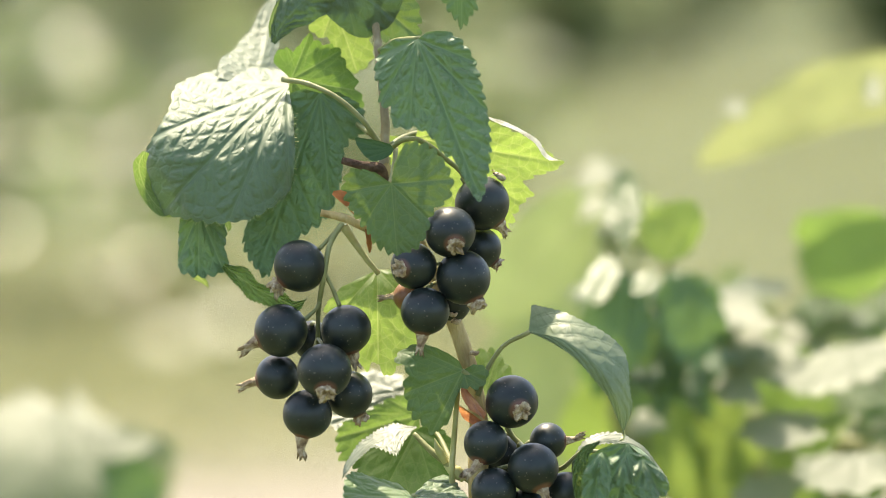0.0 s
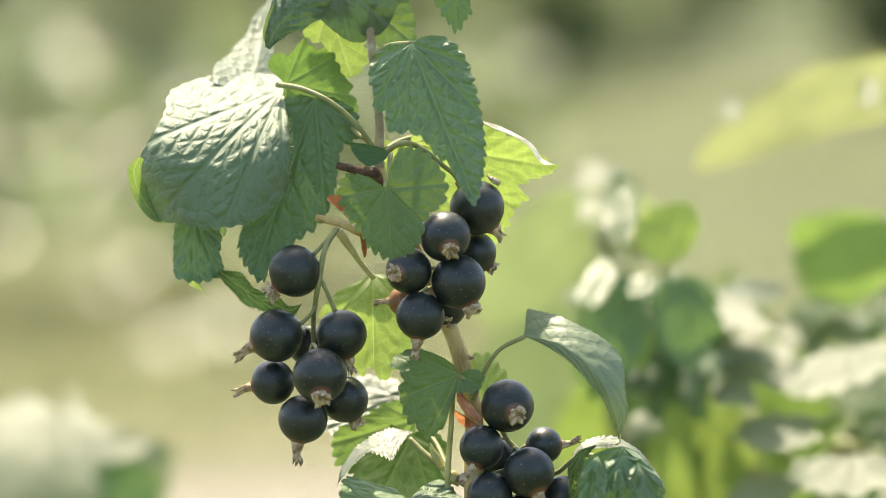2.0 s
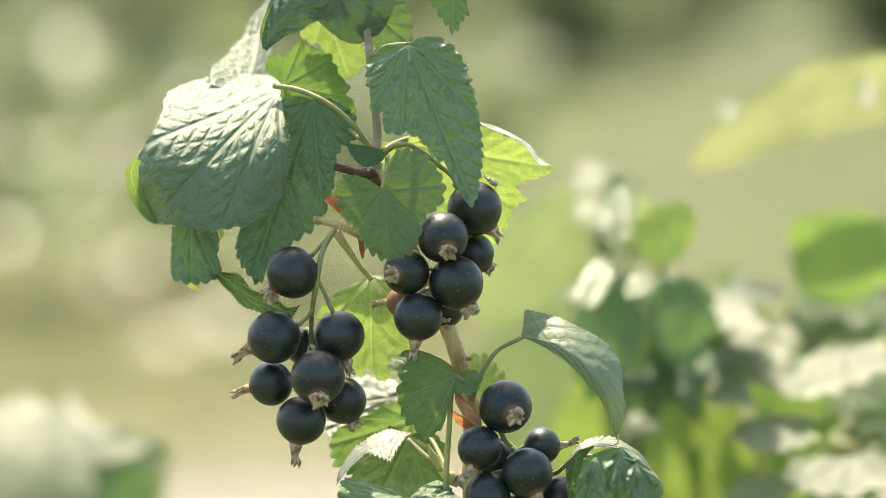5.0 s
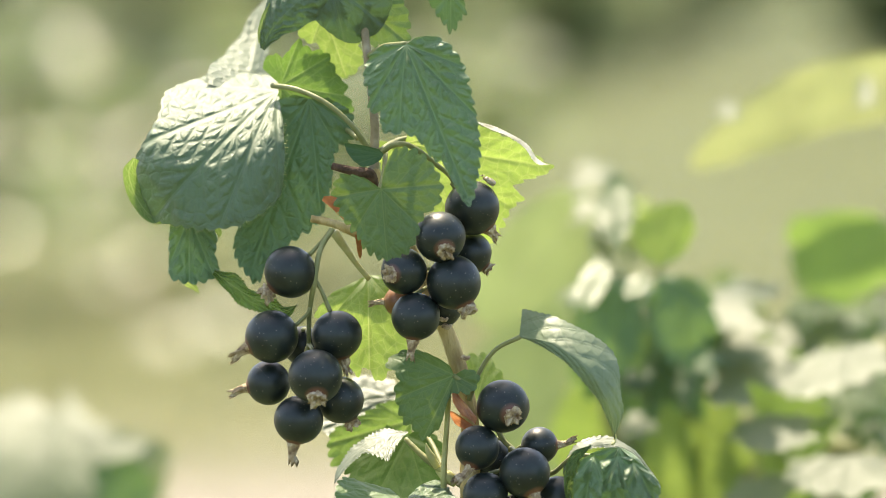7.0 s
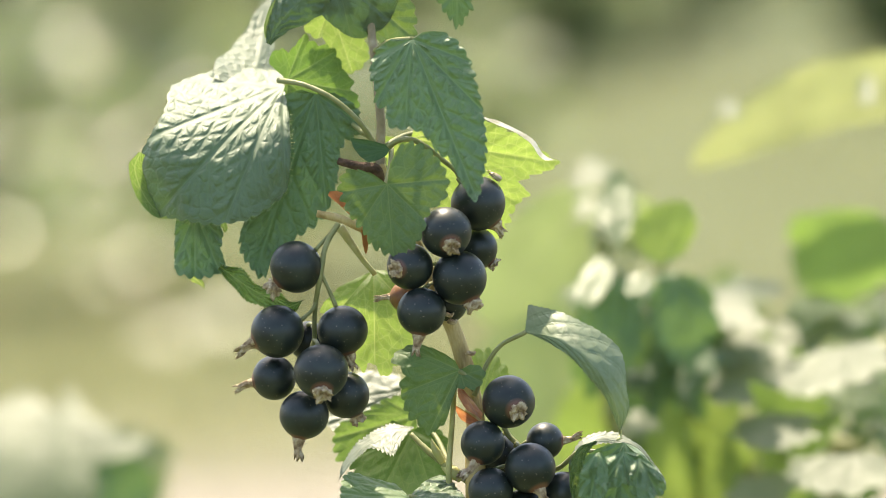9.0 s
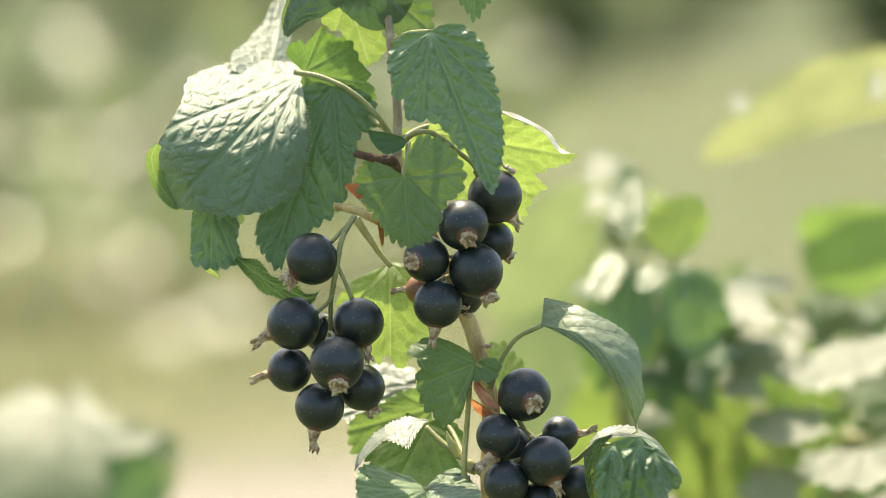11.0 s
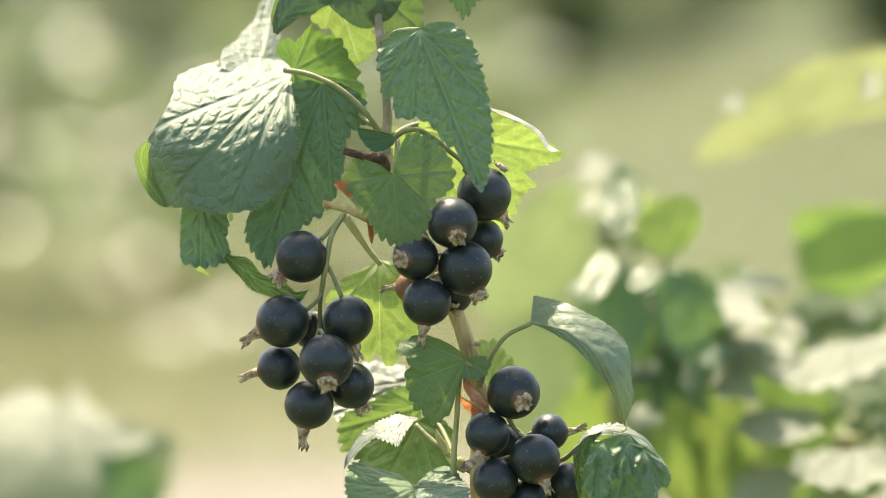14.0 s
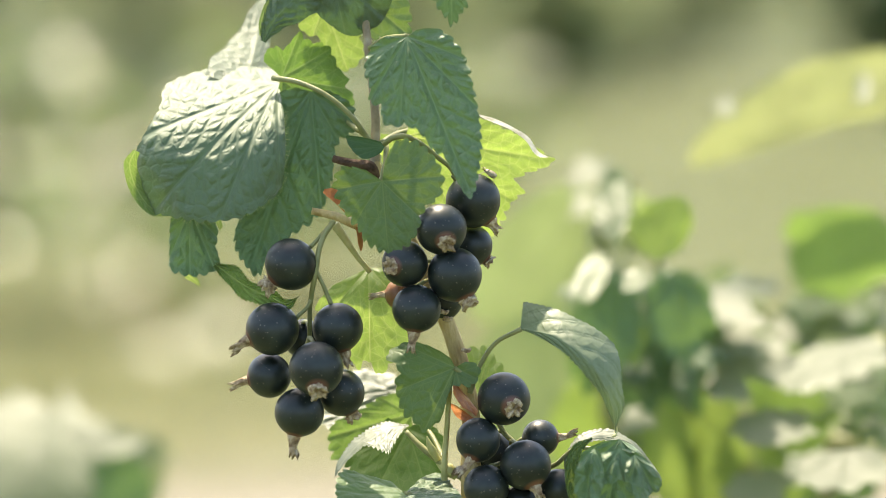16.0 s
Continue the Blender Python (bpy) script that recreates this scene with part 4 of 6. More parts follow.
    strip_leaf(plant, "rolled side of the curled young leaf", [(0.0328, 0.6973, 0.6986), (0.0297, 0.6961, 0.6966), (0.0285, 0.6954, 0.6934), (0.0285, 0.6955, 0.6895), (0.0293, 0.6956, 0.6848)], (0.3, 1.2, 1.6, 1.8, 1.6), (0.3, 1.2, 1.4, 1.4, 1.2), 0.5, -0.3, 0.05, material=LEAF_SOFT, tooth=0.2, relief=0.5, seed=31, ribs=5)
    leaf(plant, "puckered lobe of the curled young leaf", (0.0385, 0.6927, 0.6971), (0.1225, -0.1883, -0.9744), (0.1005, -0.9744, 0.2009), [(-84, 6.3), (-64, 8.2), (-48, 9.1), (-30, 8.4), (-11, 6.8), (9, 7.6), (24, 9.9), (40, 11.0), (50, 7.6), (62, 4.8), (83, 2.1)], bends=((up, -5, -0.06, 2), ((1, -0.2), 3, -0.05, 2)), veins=(0, 40, -40, 80), relief=1.4, wave=0.6, tooth=0.7, seed=32)
    leaf(plant, "puckered lobe of the curled young leaf", (0.0416, 0.6901, 0.6961), (0.4229, -0.0796, -0.9027), (0.2518, -0.9466, 0.2014), [(-90, 2.2), (-58, 4.6), (-33, 6.4), (-16, 7.1), (-3, 8.6), (15, 8.6), (22, 5.9), (38, 3.6), (65, 1.5)], bends=((up, -4, -0.06, 2), ((1, -0.2), 2, -0.06, 2)), veins=(0, 36, -36), relief=1.3, wave=0.5, tooth=0.8, seed=36)
    leaf(plant, "puckered lobe of the curled young leaf", (0.0326, 0.6912, 0.6973), (-0.1441, -0.1747, -0.9740), (-0.2018, -0.9584, 0.2018), [(-62, 2.0), (-33, 4.7), (-20, 8.2), (-8, 11.0), (7, 11.5), (19, 9.8), (30, 6.3), (50, 3.2), (84, 1.0)], bends=((up, -4, -0.06, 2), ((-1, -0.2), 2, -0.06, 2)), veins=(0, 36, -36), relief=1.3, wave=0.5, tooth=0.8, seed=37)
    stalk("leaf_tip", [(0.0380, 0.7015, 0.7003), (0.0380, 0.7014, 0.6992), (0.0376, 0.7003, 0.6986), (0.0370, 0.7003, 0.6984)], [0.0003, 0.0004, 0.00035, 0.0001], PALE, plant, "pale hooked leaf tip", seed=23)
    leaf(plant, "shaded crumpled leaf under the large leaf", (-0.0522, 0.7175, 0.7456), (0.0010, -0.1014, -0.9948), (0.1010, -0.9897, 0.1010), [(-67, 4.4), (-43, 6.3), (-28, 9.3), (-19, 13.3), (-11, 14.0), (0, 14.3), (13, 14.4), (23, 14.0), (30, 12.6), (35, 9.7), (50, 7.9), (66, 5.8)], bends=(((-1, 0), 2, -0.05, 2), ((1, -0.2), 5, -0.06, 2)), seed=23, tooth=0.9, relief=0.8, wave=0.8, rings=40, around=220, veins=(0, -22, 22, 44))
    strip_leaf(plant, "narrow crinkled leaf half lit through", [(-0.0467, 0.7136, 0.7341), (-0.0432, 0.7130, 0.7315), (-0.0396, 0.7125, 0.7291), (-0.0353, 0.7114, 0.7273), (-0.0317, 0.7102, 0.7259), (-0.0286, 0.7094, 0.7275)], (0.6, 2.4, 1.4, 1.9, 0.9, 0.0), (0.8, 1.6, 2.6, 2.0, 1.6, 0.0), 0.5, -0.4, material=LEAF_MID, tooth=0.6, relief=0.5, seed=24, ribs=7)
    strip_leaf(plant, "yellow-green leaf point lit through", [(-0.0541, 0.7193, 0.7321), (-0.0527, 0.7192, 0.7311), (-0.0512, 0.7191, 0.7299), (-0.0501, 0.7190, 0.7284)], (0.4, 0.9, 0.6, 0.0), (0.5, 0.9, 0.5, 0.0), 0.3, 0.3, material=LEAF_BACKLIT, tooth=0.3, relief=0.1, seed=33, ribs=4)
    strip_leaf(plant, "yellow-green leaf point lit through", [(-0.0468, 0.7204, 0.7444), (-0.0465, 0.7203, 0.7430), (-0.0460, 0.7202, 0.7417), (-0.0461, 0.7201, 0.7405)], (0.4, 0.8, 0.6, 0.0), (0.5, 0.8, 0.5, 0.0), 0.3, 0.3, material=LEAF_BACKLIT, tooth=0.3, relief=0.1, seed=34, ribs=4)
    for lab, args in (("reddish-brown bud scale", ((-0.0235, 0.7128, 0.7493), (0.7752, -0.0551, -0.6293), (0.4849, -0.5865, 0.6487), [(-1, 8.9), (2, 4.1), (24, 5.7), (65, 4.1), (105, 1.1)])),
                      ("reddish-brown bud scale", ((-0.0165, 0.7101, 0.7422), (0.2370, -0.0847, -0.9678), (0.8491, -0.4661, 0.2487), [(-9, 3.1), (1, 5.3), (29, 3.8), (73, 2.0)])),
                      ("reddish-brown bud scale", ((0.0088, 0.7046, 0.7023), (-0.5152, 0.3114, 0.7985), (0.7495, -0.2883, 0.5959), [(-60, 2.6), (-22, 5.5), (-1, 8.5), (29, 7.3), (58, 4.6)])),
                      ("yellowed bud scale", ((0.0089, 0.7095, 0.7009), (-0.8628, 0.1976, 0.4653), (0.2785, -0.5824, 0.7637), [(-11, 2.0), (-3, 6.6), (30, 4.8), (74, 2.4)]))):
        o = leaf(plant, lab, *args, material=SCALE, tooth=0.0, rings=10, around=50, relief=0.2, wave=0.3, veins=(0,), seed=len(lab))
        o.name = "bud_scale"

    # berries: middle, radius, the way the flower end points, tuft length, where the stalk meets the strig
    def b(at, r, way, tuft, joint=None, seed=0, **kw):
        w = Vector(way).normalized()
        twig = None
        if joint:
            a = Vector(at) - w * r * 0.96
            j = Vector(joint)
            twig = [a, (a + j) / 2 - w * r * 0.15, j]
        return berry(plant, at, r, way, tuft, twig, seed=seed, **kw)

    b((-0.0303, 0.7095, 0.7343), 0.00562, (-0.75, -0.1, -0.65), 0.0028, (-0.0216, 0.7122, 0.7431), 1)
    b((-0.0343, 0.7083, 0.7207), 0.00562, (-0.9, -0.15, -0.40), 0.0045, (-0.0261, 0.7098, 0.7266), 2)
    scarred = b((-0.0205, 0.7083, 0.7209), 0.00538, (0.25, -0.1, -0.9), 0.0036, (-0.0250, 0.7093, 0.7327), 3)
    # a small corky ring on its skin
    spot = scarred.matrix_local.inverted() @ (scarred.matrix_local.translation + Vector((-0.30, -0.90, 0.30)).normalized() * 0.00534)
    out = spot.normalized()
    side = out.orthogonal().normalized()
    ring = [spot + (side * math.cos(w) * 0.00045 + out.cross(side) * math.sin(w) * 0.0007) for w in (k * math.pi / 5 for k in range(11))]
    part("scar", tube(ring, [0.00016] * 11, 2, 6), DRIED, scarred, "small pale corky scar")
    b((-0.0353, 0.7124, 0.7103), 0.00479, (-0.97, -0.1, -0.2), 0.0042, (-0.0267, 0.7131, 0.7184), 4)
    b((-0.0248, 0.7006, 0.7131), 0.00574, (0.06, -0.72, -0.62), 0.0018, (-0.0267, 0.7121, 0.7185), 5)
    b((-0.0200, 0.7121, 0.7066), 0.00502, (0.4, 0.1, -0.8), 0.002, (-0.0270, 0.7127, 0.7136), 6)
    b((-0.0287, 0.7067, 0.7031), 0.00526, (-0.22, -0.2, -0.95), 0.0048, (-0.0272, 0.7123, 0.7100), 7)
    b((-0.0282, 0.7200, 0.7173), 0.00431, (0, 0.5, -1), 0.002, (-0.0267, 0.7123, 0.7209), 8)

    b((0.0083, 0.7126, 0.7474), 0.00586, (0.62, 0.0, -0.75), 0.003, (0.0044, 0.7130, 0.7522), 11)
    b((0.0015, 0.7041, 0.7420), 0.00538, (0.18, -0.85, -0.42), 0.0011, (0.0037, 0.7162, 0.7423), 12)
    b((0.0080, 0.7178, 0.7373), 0.00455, (0.75, 0.0, -0.7), 0.0012, (0.0037, 0.7160, 0.7399), 13)
    b((-0.0062, 0.7055, 0.7347), 0.00491, (-0.55, -0.85, -0.05), 0.0013, (0.0019, 0.7154, 0.7339), 14)
    b((0.0043, 0.7053, 0.7323), 0.00574, (0.45, -0.25, -0.9), 0.0022, (0.0029, 0.7158, 0.7375), 15)
    b((-0.0038, 0.7037, 0.7253), 0.00514, (-0.12, -0.2, -0.95), 0.0045, (0.0007, 0.7151, 0.7303), 16)
    b((0.0019, 0.7147, 0.7258), 0.00407, (0.3, 0.1, -0.95), 0.003, (0.0007, 0.7151, 0.7303), 17)
    b((-0.0075, 0.7169, 0.7271), 0.00323, (-0.95, -0.1, 0.0), 0.0035, (0.0007, 0.7171, 0.7301), 18, material=BERRY_RED, label="unripe reddish-brown currant")

    b((0.0145, 0.7040, 0.7061), 0.00562, (0.3, -0.9, -0.2), 0.0016, (0.0116, 0.7117, 0.7024), 21)
    b((0.0090, 0.7022, 0.6976), 0.00467, (-0.35, -0.45, -0.8), 0.0050, (0.0125, 0.7116, 0.7013), 22)
    b((0.0126, 0.7139, 0.6932), 0.00479, (0.0, 0.3, -1), 0.002, (0.0152, 0.7103, 0.6975), 23)
    b((0.0223, 0.7082, 0.6971), 0.00395, (0.98, -0.1, 0.05), 0.0042, (0.0169, 0.7090, 0.6950), 24)
    b((0.0189, 0.6998, 0.6926), 0.00538, (0.35, -0.45, -0.75), 0.0030, (0.0161, 0.7101, 0.6957), 25)
    b((0.0107, 0.7004, 0.6878), 0.00479, (-0.2, -0.3, -1), 0.003, (0.0173, 0.7087, 0.6911), 26)
    b((0.0261, 0.7053, 0.6864), 0.00455, (0.5, -0.3, -0.8), 0.003, (0.0181, 0.7086, 0.6899), 27)
    b((0.0181, 0.7030, 0.6835), 0.00455, (0.0, -0.3, -0.9), 0.003, (0.0181, 0.7073, 0.6865), 28)
    return plant


# ---------------------------------------------------------------- the little bug on a berry
SHELL = plain_material("bug_shell", [(0.3, (0.20, 0.16, 0.095)), (0.55, (0.36, 0.31, 0.20)), (0.8, (0.52, 0.47, 0.33))], 1500.0, 0.4, 0.3, 0.0001, 0.5)


def rounded(size, taper, at=(0, 0, 0), us=18, vs=12):
    """An egg-shaped body along x, narrower towards its front."""
    bm = bmesh.new()
    rows = []
    for i in range(vs + 1):
        th = math.pi * i / vs
        x = -math.cos(th)
        q = max(math.sin(th), 0.02) * (1 - taper * x)
        rows.append([bm.verts.new((at[0] + x * size[0] / 2, at[1] + q * math.cos(w) * size[1] / 2, at[2] + q * math.sin(w) * size[2] / 2 * (1.0 if math.sin(w) > 0 else 0.55)))
                     for w in (2 * math.pi * j / us for j in range(us))])
    for a, b in zip(rows, rows[1:]):
        for j in range(us):
            bm.faces.new((a[j], a[(j + 1) % us], b[(j + 1) % us], b[j]))
    bm.faces.new(rows[0][::-1])
    bm.faces.new(rows[-1])
    return bm


BUG_AT = Vector((0.0120, 0.7121, 0.7530))


def build_bug():
    bug = thing("bug", BUG_AT, "small beige plant bug resting on a black berry", "insect")
    m = frame_of(Vector(), (-0.80, -0.10, 0.58), (0.52, -0.30, 0.80))
    part("abdomen", rounded((0.0026, 0.0019, 0.0015), 0.12), SHELL, bug, "", m)
    for sd in (1, -1):
        part("wing_case", rounded((0.0021, 0.00095, 0.0008), 0.1, (-0.0003, sd * 0.00040, 0.00040)), SHELL, bug, "mottled beige wing case", m)
    part("thorax", rounded((0.0010, 0.0016, 0.0012), 0.2, (0.0009, 0, 0.0001)), SHELL, bug, "", m)
    part("head", rounded((0.0006, 0.0007, 0.0006), 0.3, (0.0014, 0, -0.0001)), BARK, bug, "dark brown head", m)
    for sd in (1, -1):
        part("antenna", tube([(0.0018, sd * 0.0002, 0), (0.0020, sd * 0.0005, 0.0002), (0.0022, sd * 0.0009, 0.0001)], [0.00006, 0.00005, 0.00004], 5, 6), BARK, bug, "", m)
        for x, reach in ((0.0011, 0.0009), (0.0004, 0.0002), (-0.0005, -0.0009)):
            part("leg", tube([(x, sd * 0.0004, -0.0002), (x + reach * .5, sd * 0.0012, 0.0001), (x + reach, sd * 0.0017, -0.0006), (x + reach * 1.3, sd * 0.0019, -0.00085)],
                             [0.00009, 0.00008, 0.00006, 0.00004], 5, 6), SHELL, bug, "", m)
    return bug


# ---------------------------------------------------------------- neighbouring bushes, out of focus
def leaf_templates(material, bent=1.0):
    """Five lobed leaves of the kind, in two sizes of detail."""
    out = []
    for k in range(5):
        rnd = random.Random(40 + k)
        o = [(-150, 14), (-120, 20 + rnd.random() * 4), (-92, 26), (-62, 20), (-42, 32 + rnd.random() * 5), (-20, 25), (0, 42 + rnd.random() * 5),
             (20, 25), (42, 33), (62, 20), (92, 25 + rnd.random() * 4), (120, 20), (150, 14)]
        out.append(leaf_mesh("leaf", o, bends=((0, 8, bent * (-0.012 - 0.006 * k), 2), (90, 4, -0.015 * bent, 2), (-90, 4, -0.015 * bent, 2)), rings=12, around=90, relief=0.5 * bent, wave=1.5 * bent, seed=60 + k, tooth=1.6))
    for k, me in enumerate(out):
        bm = bmesh.new()
        bm.from_mesh(me)
        st = tube([(0, 0, 0), (-0.012, 0.001, -0.002), (-0.026, 0.003, -0.008)], [0.0006, 0.0006, 0.0008], 4, 6)
        tmp = bpy.data.meshes.new("stalk")
        st.to_mesh(tmp)
        st.free()
        bm.from_mesh(tmp)
        bm.to_mesh(me)
        bm.free()
        me.materials.append(material)
    return out


def scatter_leaf(parent, me, at, scale, rz, tilt, roll):
    ob = new("leaf", me)
    ob.parent = parent
    me.polygons.foreach_set("use_smooth", [True] * len(me.polygons))
    m = Matrix.LocRotScale(Vector(at) - Vector(parent.location), (Matrix.Rotation(rz, 3, "Z") @ Matrix.Rotation(tilt, 3, "Y") @ Matrix.Rotation(roll, 3, "X")).to_quaternion(), (scale,) * 3)
    ob.matrix_local = m
    return ob


def open_leaf(parent, me, at, scale, rnd):
    """A leaf lying open towards the path, where it gleams."""
    n = Vector((rnd.gauss(-0.06, .17), rnd.gauss(-0.48, .17), 0.88)).normalized()
    lf = scatter_leaf(parent, me, at, 1.0, 0, 0, 0)
    lf.matrix_local = frame_of(Vector(at) - Vector(parent.location), Vector((rnd.gauss(0, 1), rnd.gauss(0, 1), 0)).cross(n), n) @ Matrix.Scale(scale, 4)
    return lf


def gleam_leaf(parent, me, at, scale, rnd, spread, aim=(-0.13, -0.50)):
    """A leaf turned so that it throws the sun back along the path."""
    n = Vector((rnd.gauss(aim[0], spread), rnd.gauss(aim[1], spread), 0.86)).normalized()
    lf = scatter_leaf(parent, me, at, 1.0, 0, 0, 0)
    lf.matrix_local = frame_of(Vector(at) - Vector(parent.location), Vector((rnd.gauss(0, 1), rnd.gauss(0, 1), 0)).cross(n), n) @ Matrix.Scale(scale, 4)
    return lf


def bush(name, at, label, stems, count, spread, low, high, temps, seed, group="", scale=1.0):
    """A currant bush: stems from one root, leaves on short stalks all along them."""
    rnd = random.Random(seed)
    ob = thing(name, at, label, "berry bush", group)
    lines = []
    for k in range(stems):
        a = rnd.uniform(0, 6.28)
        h = rnd.uniform(0.8, 1.0) * high
        top = (math.cos(a) * spread[0] * rnd.uniform(.4, 1), math.sin(a) * spread[1] * rnd.uniform(.4, 1), h)
        pts = [(rnd.uniform(-.03, .03), rnd.uniform(-.03, .03), -0.02), (top[0] * .35, top[1] * .35, h * .4), (top[0] * .75, top[1] * .75, h * .75), top]
        lines.append(spline(pts, 10))
        part("stem", tube(pts, [0.005, 0.0038, 0.0028, 0.0012], 6, 8, 0.08, k), WOOD, ob)
    for i in range(count):
        ln = lines[i % stems]
        for _ in range(20):
            c = ln[rnd.randrange(len(ln))]
            if c.z > low:
                break
        p = Vector(at) + c + Vector((rnd.gauss(0, .035), rnd.gauss(0, .035), rnd.gauss(0, .03)))
        if i % 5 == 0:
            open_leaf(ob, temps[rnd.randrange(len(temps))], p, scale * rnd.uniform(.7, 1.2), rnd)
            continue
        scatter_leaf(ob, temps[rnd.randrange(len(temps))], p, scale * rnd.uniform(.7, 1.25), rnd.uniform(0, 6.28), radians(rnd.gauss(22, 22)), radians(rnd.gauss(0, 20)))
    return ob


def build_near_bush(temps):
    """The bush just behind the branch."""
    near = thing("currant_bush", (0.085, 0.87, 0.0), "leafy currant bush behind the branch, out of focus", "berry bush")
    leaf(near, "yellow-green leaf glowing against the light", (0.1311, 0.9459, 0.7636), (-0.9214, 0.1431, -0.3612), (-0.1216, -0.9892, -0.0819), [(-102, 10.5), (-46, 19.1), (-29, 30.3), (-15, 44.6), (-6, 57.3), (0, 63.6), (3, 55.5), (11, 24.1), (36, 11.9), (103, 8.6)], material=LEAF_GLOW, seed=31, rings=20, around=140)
    leaf(near, "fresh green toothed leaf lit through", (0.1274, 0.9270, 0.7253), (-0.8196, 0.1718, -0.5465), (-0.0705, -0.9770, -0.2014), [(-69, 7.8), (-52, 16.4), (-42, 25.1), (-39, 30.0), (-24, 29.6), (-9, 31.3), (5, 31.5), (20, 28.2), (32, 21.6), (47, 16.6), (77, 13.9)], material=LEAF_MID, tooth=3.5, pitch=6.0, seed=32, rings=20, around=140)
    leaf(near, "broad pale green leaf lit through", (0.0470, 0.9595, 0.7349), (-0.6248, 0.1813, -0.7595), (0.0013, -0.9724, -0.2332), [(-68, 4.2), (-43, 15.5), (-27, 30.9), (-17, 43.9), (-2, 54.2), (9, 47.2), (19, 35.3), (32, 19.7), (56, 9.8)], material=BUSH, seed=33, rings=20, around=140)
    # six hanging leaves, their shade painted by the darker copy
    leaf(near, "dark shaded hanging leaf", (0.0484, 0.8546, 0.7181), (-0.1805, -0.2434, -0.9530), (0.0915, -0.9689, 0.2301), [(-79, 4.4), (-49, 11.8), (-26, 19.9), (-10, 24.9), (0, 26.2), (14, 21.8), (29, 13.7), (56, 6.1)], material=BUSH_SHADED, tooth=4.5, pitch=7.0, relief=1.2, seed=34, bends=((( 0, 1), -6, -0.05, 2),), rings=20, around=140)
    leaf(near, "dark shaded hanging leaf", (0.0624, 0.8587, 0.7192), (0.0869, -0.1721, -0.9812), (0.1009, -0.9784, 0.1805), [(-94, 5.1), (-48, 12.0), (-21, 19.6), (0, 24.7), (16, 20.1), (40, 14.3), (72, 6.0)], material=BUSH_SHADED, tooth=4.5, pitch=7.0, relief=1.2, seed=35, bends=((( 0, 1), -6, -0.05, 2),), rings=20, around=140)
    leaf(near, "dark shaded hanging leaf", (0.0552, 0.8686, 0.7065), (-0.0585, -0.1601, -0.9854), (-0.0900, -0.9822, 0.1650), [(-95, 5.2), (-46, 13.5), (-20, 22.3), (0, 27.9), (19, 21.3), (45, 11.9), (93, 5.1)], material=BUSH_SHADED, tooth=4.5, pitch=7.0, relief=1.2, seed=36, rings=20, around=140)
    leaf(near, "dark shaded hanging leaf", (0.0634, 0.8702, 0.7019), (0.2095, -0.0852, -0.9741), (-0.0000, -0.9962, 0.0872), [(-102, 3.7), (-39, 11.5), (-17, 18.4), (0, 21.8), (19, 17.1), (48, 11.9), (78, 5.1)], material=BUSH_SHADED, tooth=4.5, pitch=7.0, relief=1.2, seed=39, rings=20, around=140)
    leaf(near, "dark shaded hanging leaf", (0.0687, 0.8734, 0.7149), (0.2747, -0.0838, -0.9579), (-0.0000, -0.9962, 0.0872), [(-95, 3.8), (-28, 10.5), (-12, 19.2), (0, 22.2), (22, 16.8), (52, 7.9)], material=BUSH_SHADED, tooth=4.5, pitch=7.0, relief=1.2, seed=55, rings=16, around=110)
    leaf(near, "dark shaded hanging leaf", (0.0431, 0.8771, 0.7115), (-0.1455, -0.0862, -0.9856), (0.0000, -0.9962, 0.0872), [(-82, 4.4), (-30, 13.2), (-11, 22.0), (2, 26.8), (15, 19.4), (45, 7.4)], material=BUSH_SHADED, tooth=4.5, pitch=7.0, relief=1.2, seed=56, rings=16, around=110)
    leaf(near, "upright leaf lit through", (0.0626, 0.9109, 0.6849), (0.3285, -0.0823, -0.9409), (0.0000, -0.9962, 0.0872), [(-83, 3.4), (-39, 18.0), (-22, 32.4), (-1, 40.4), (18, 30.8), (33, 17.6), (80, 4.7)], material=LEAF_BACKLIT, seed=37, rings=20, around=140)
    leaf(near, "upright leaf lit through", (0.0544, 0.9284, 0.6779), (-0.1483, -0.0862, -0.9852), (0.0000, -0.9962, 0.0872), [(-55, 7.0), (-30, 20.1), (-18, 31.6), (1, 36.4), (21, 29.0), (45, 15.7), (89, 4.8)], material=LEAF_BACKLIT, seed=38, rings=20, around=140)
    # pale sunlit copies, tilted to lie where the white glare is
    leaf(near, "leaf lying open to the sun, silvery with glare", (0.0800, 0.8588, 0.6912), (-0.2131, 0.8465, 0.4878), (-0.1196, -0.5181, 0.8469), [(-134, 10.5), (-79, 14.0), (-43, 16.8), (-14, 14.1), (23, 10.3), (102, 12.0), (135, 10.7), (176, 9.5)], material=BUSH_SUNLIT, tooth=3.0, pitch=6.0, relief=0.35, wave=0.5 * 0.8, seed=41, rings=20, around=140)
    leaf(near, "leaf lying open to the sun, silvery with glare", (0.1048, 0.8665, 0.6993), (-0.5672, -0.6617, -0.4903), (-0.1588, -0.4962, 0.8535), [(-61, 4.4), (-34, 13.0), (-17, 21.8), (1, 22.8), (21, 19.3), (51, 15.5), (86, 15.6), (127, 10.0)], material=BUSH_SUNLIT, tooth=3.0, pitch=6.0, relief=0.35, wave=0.5 * 0.9, seed=42, rings=20, around=140)
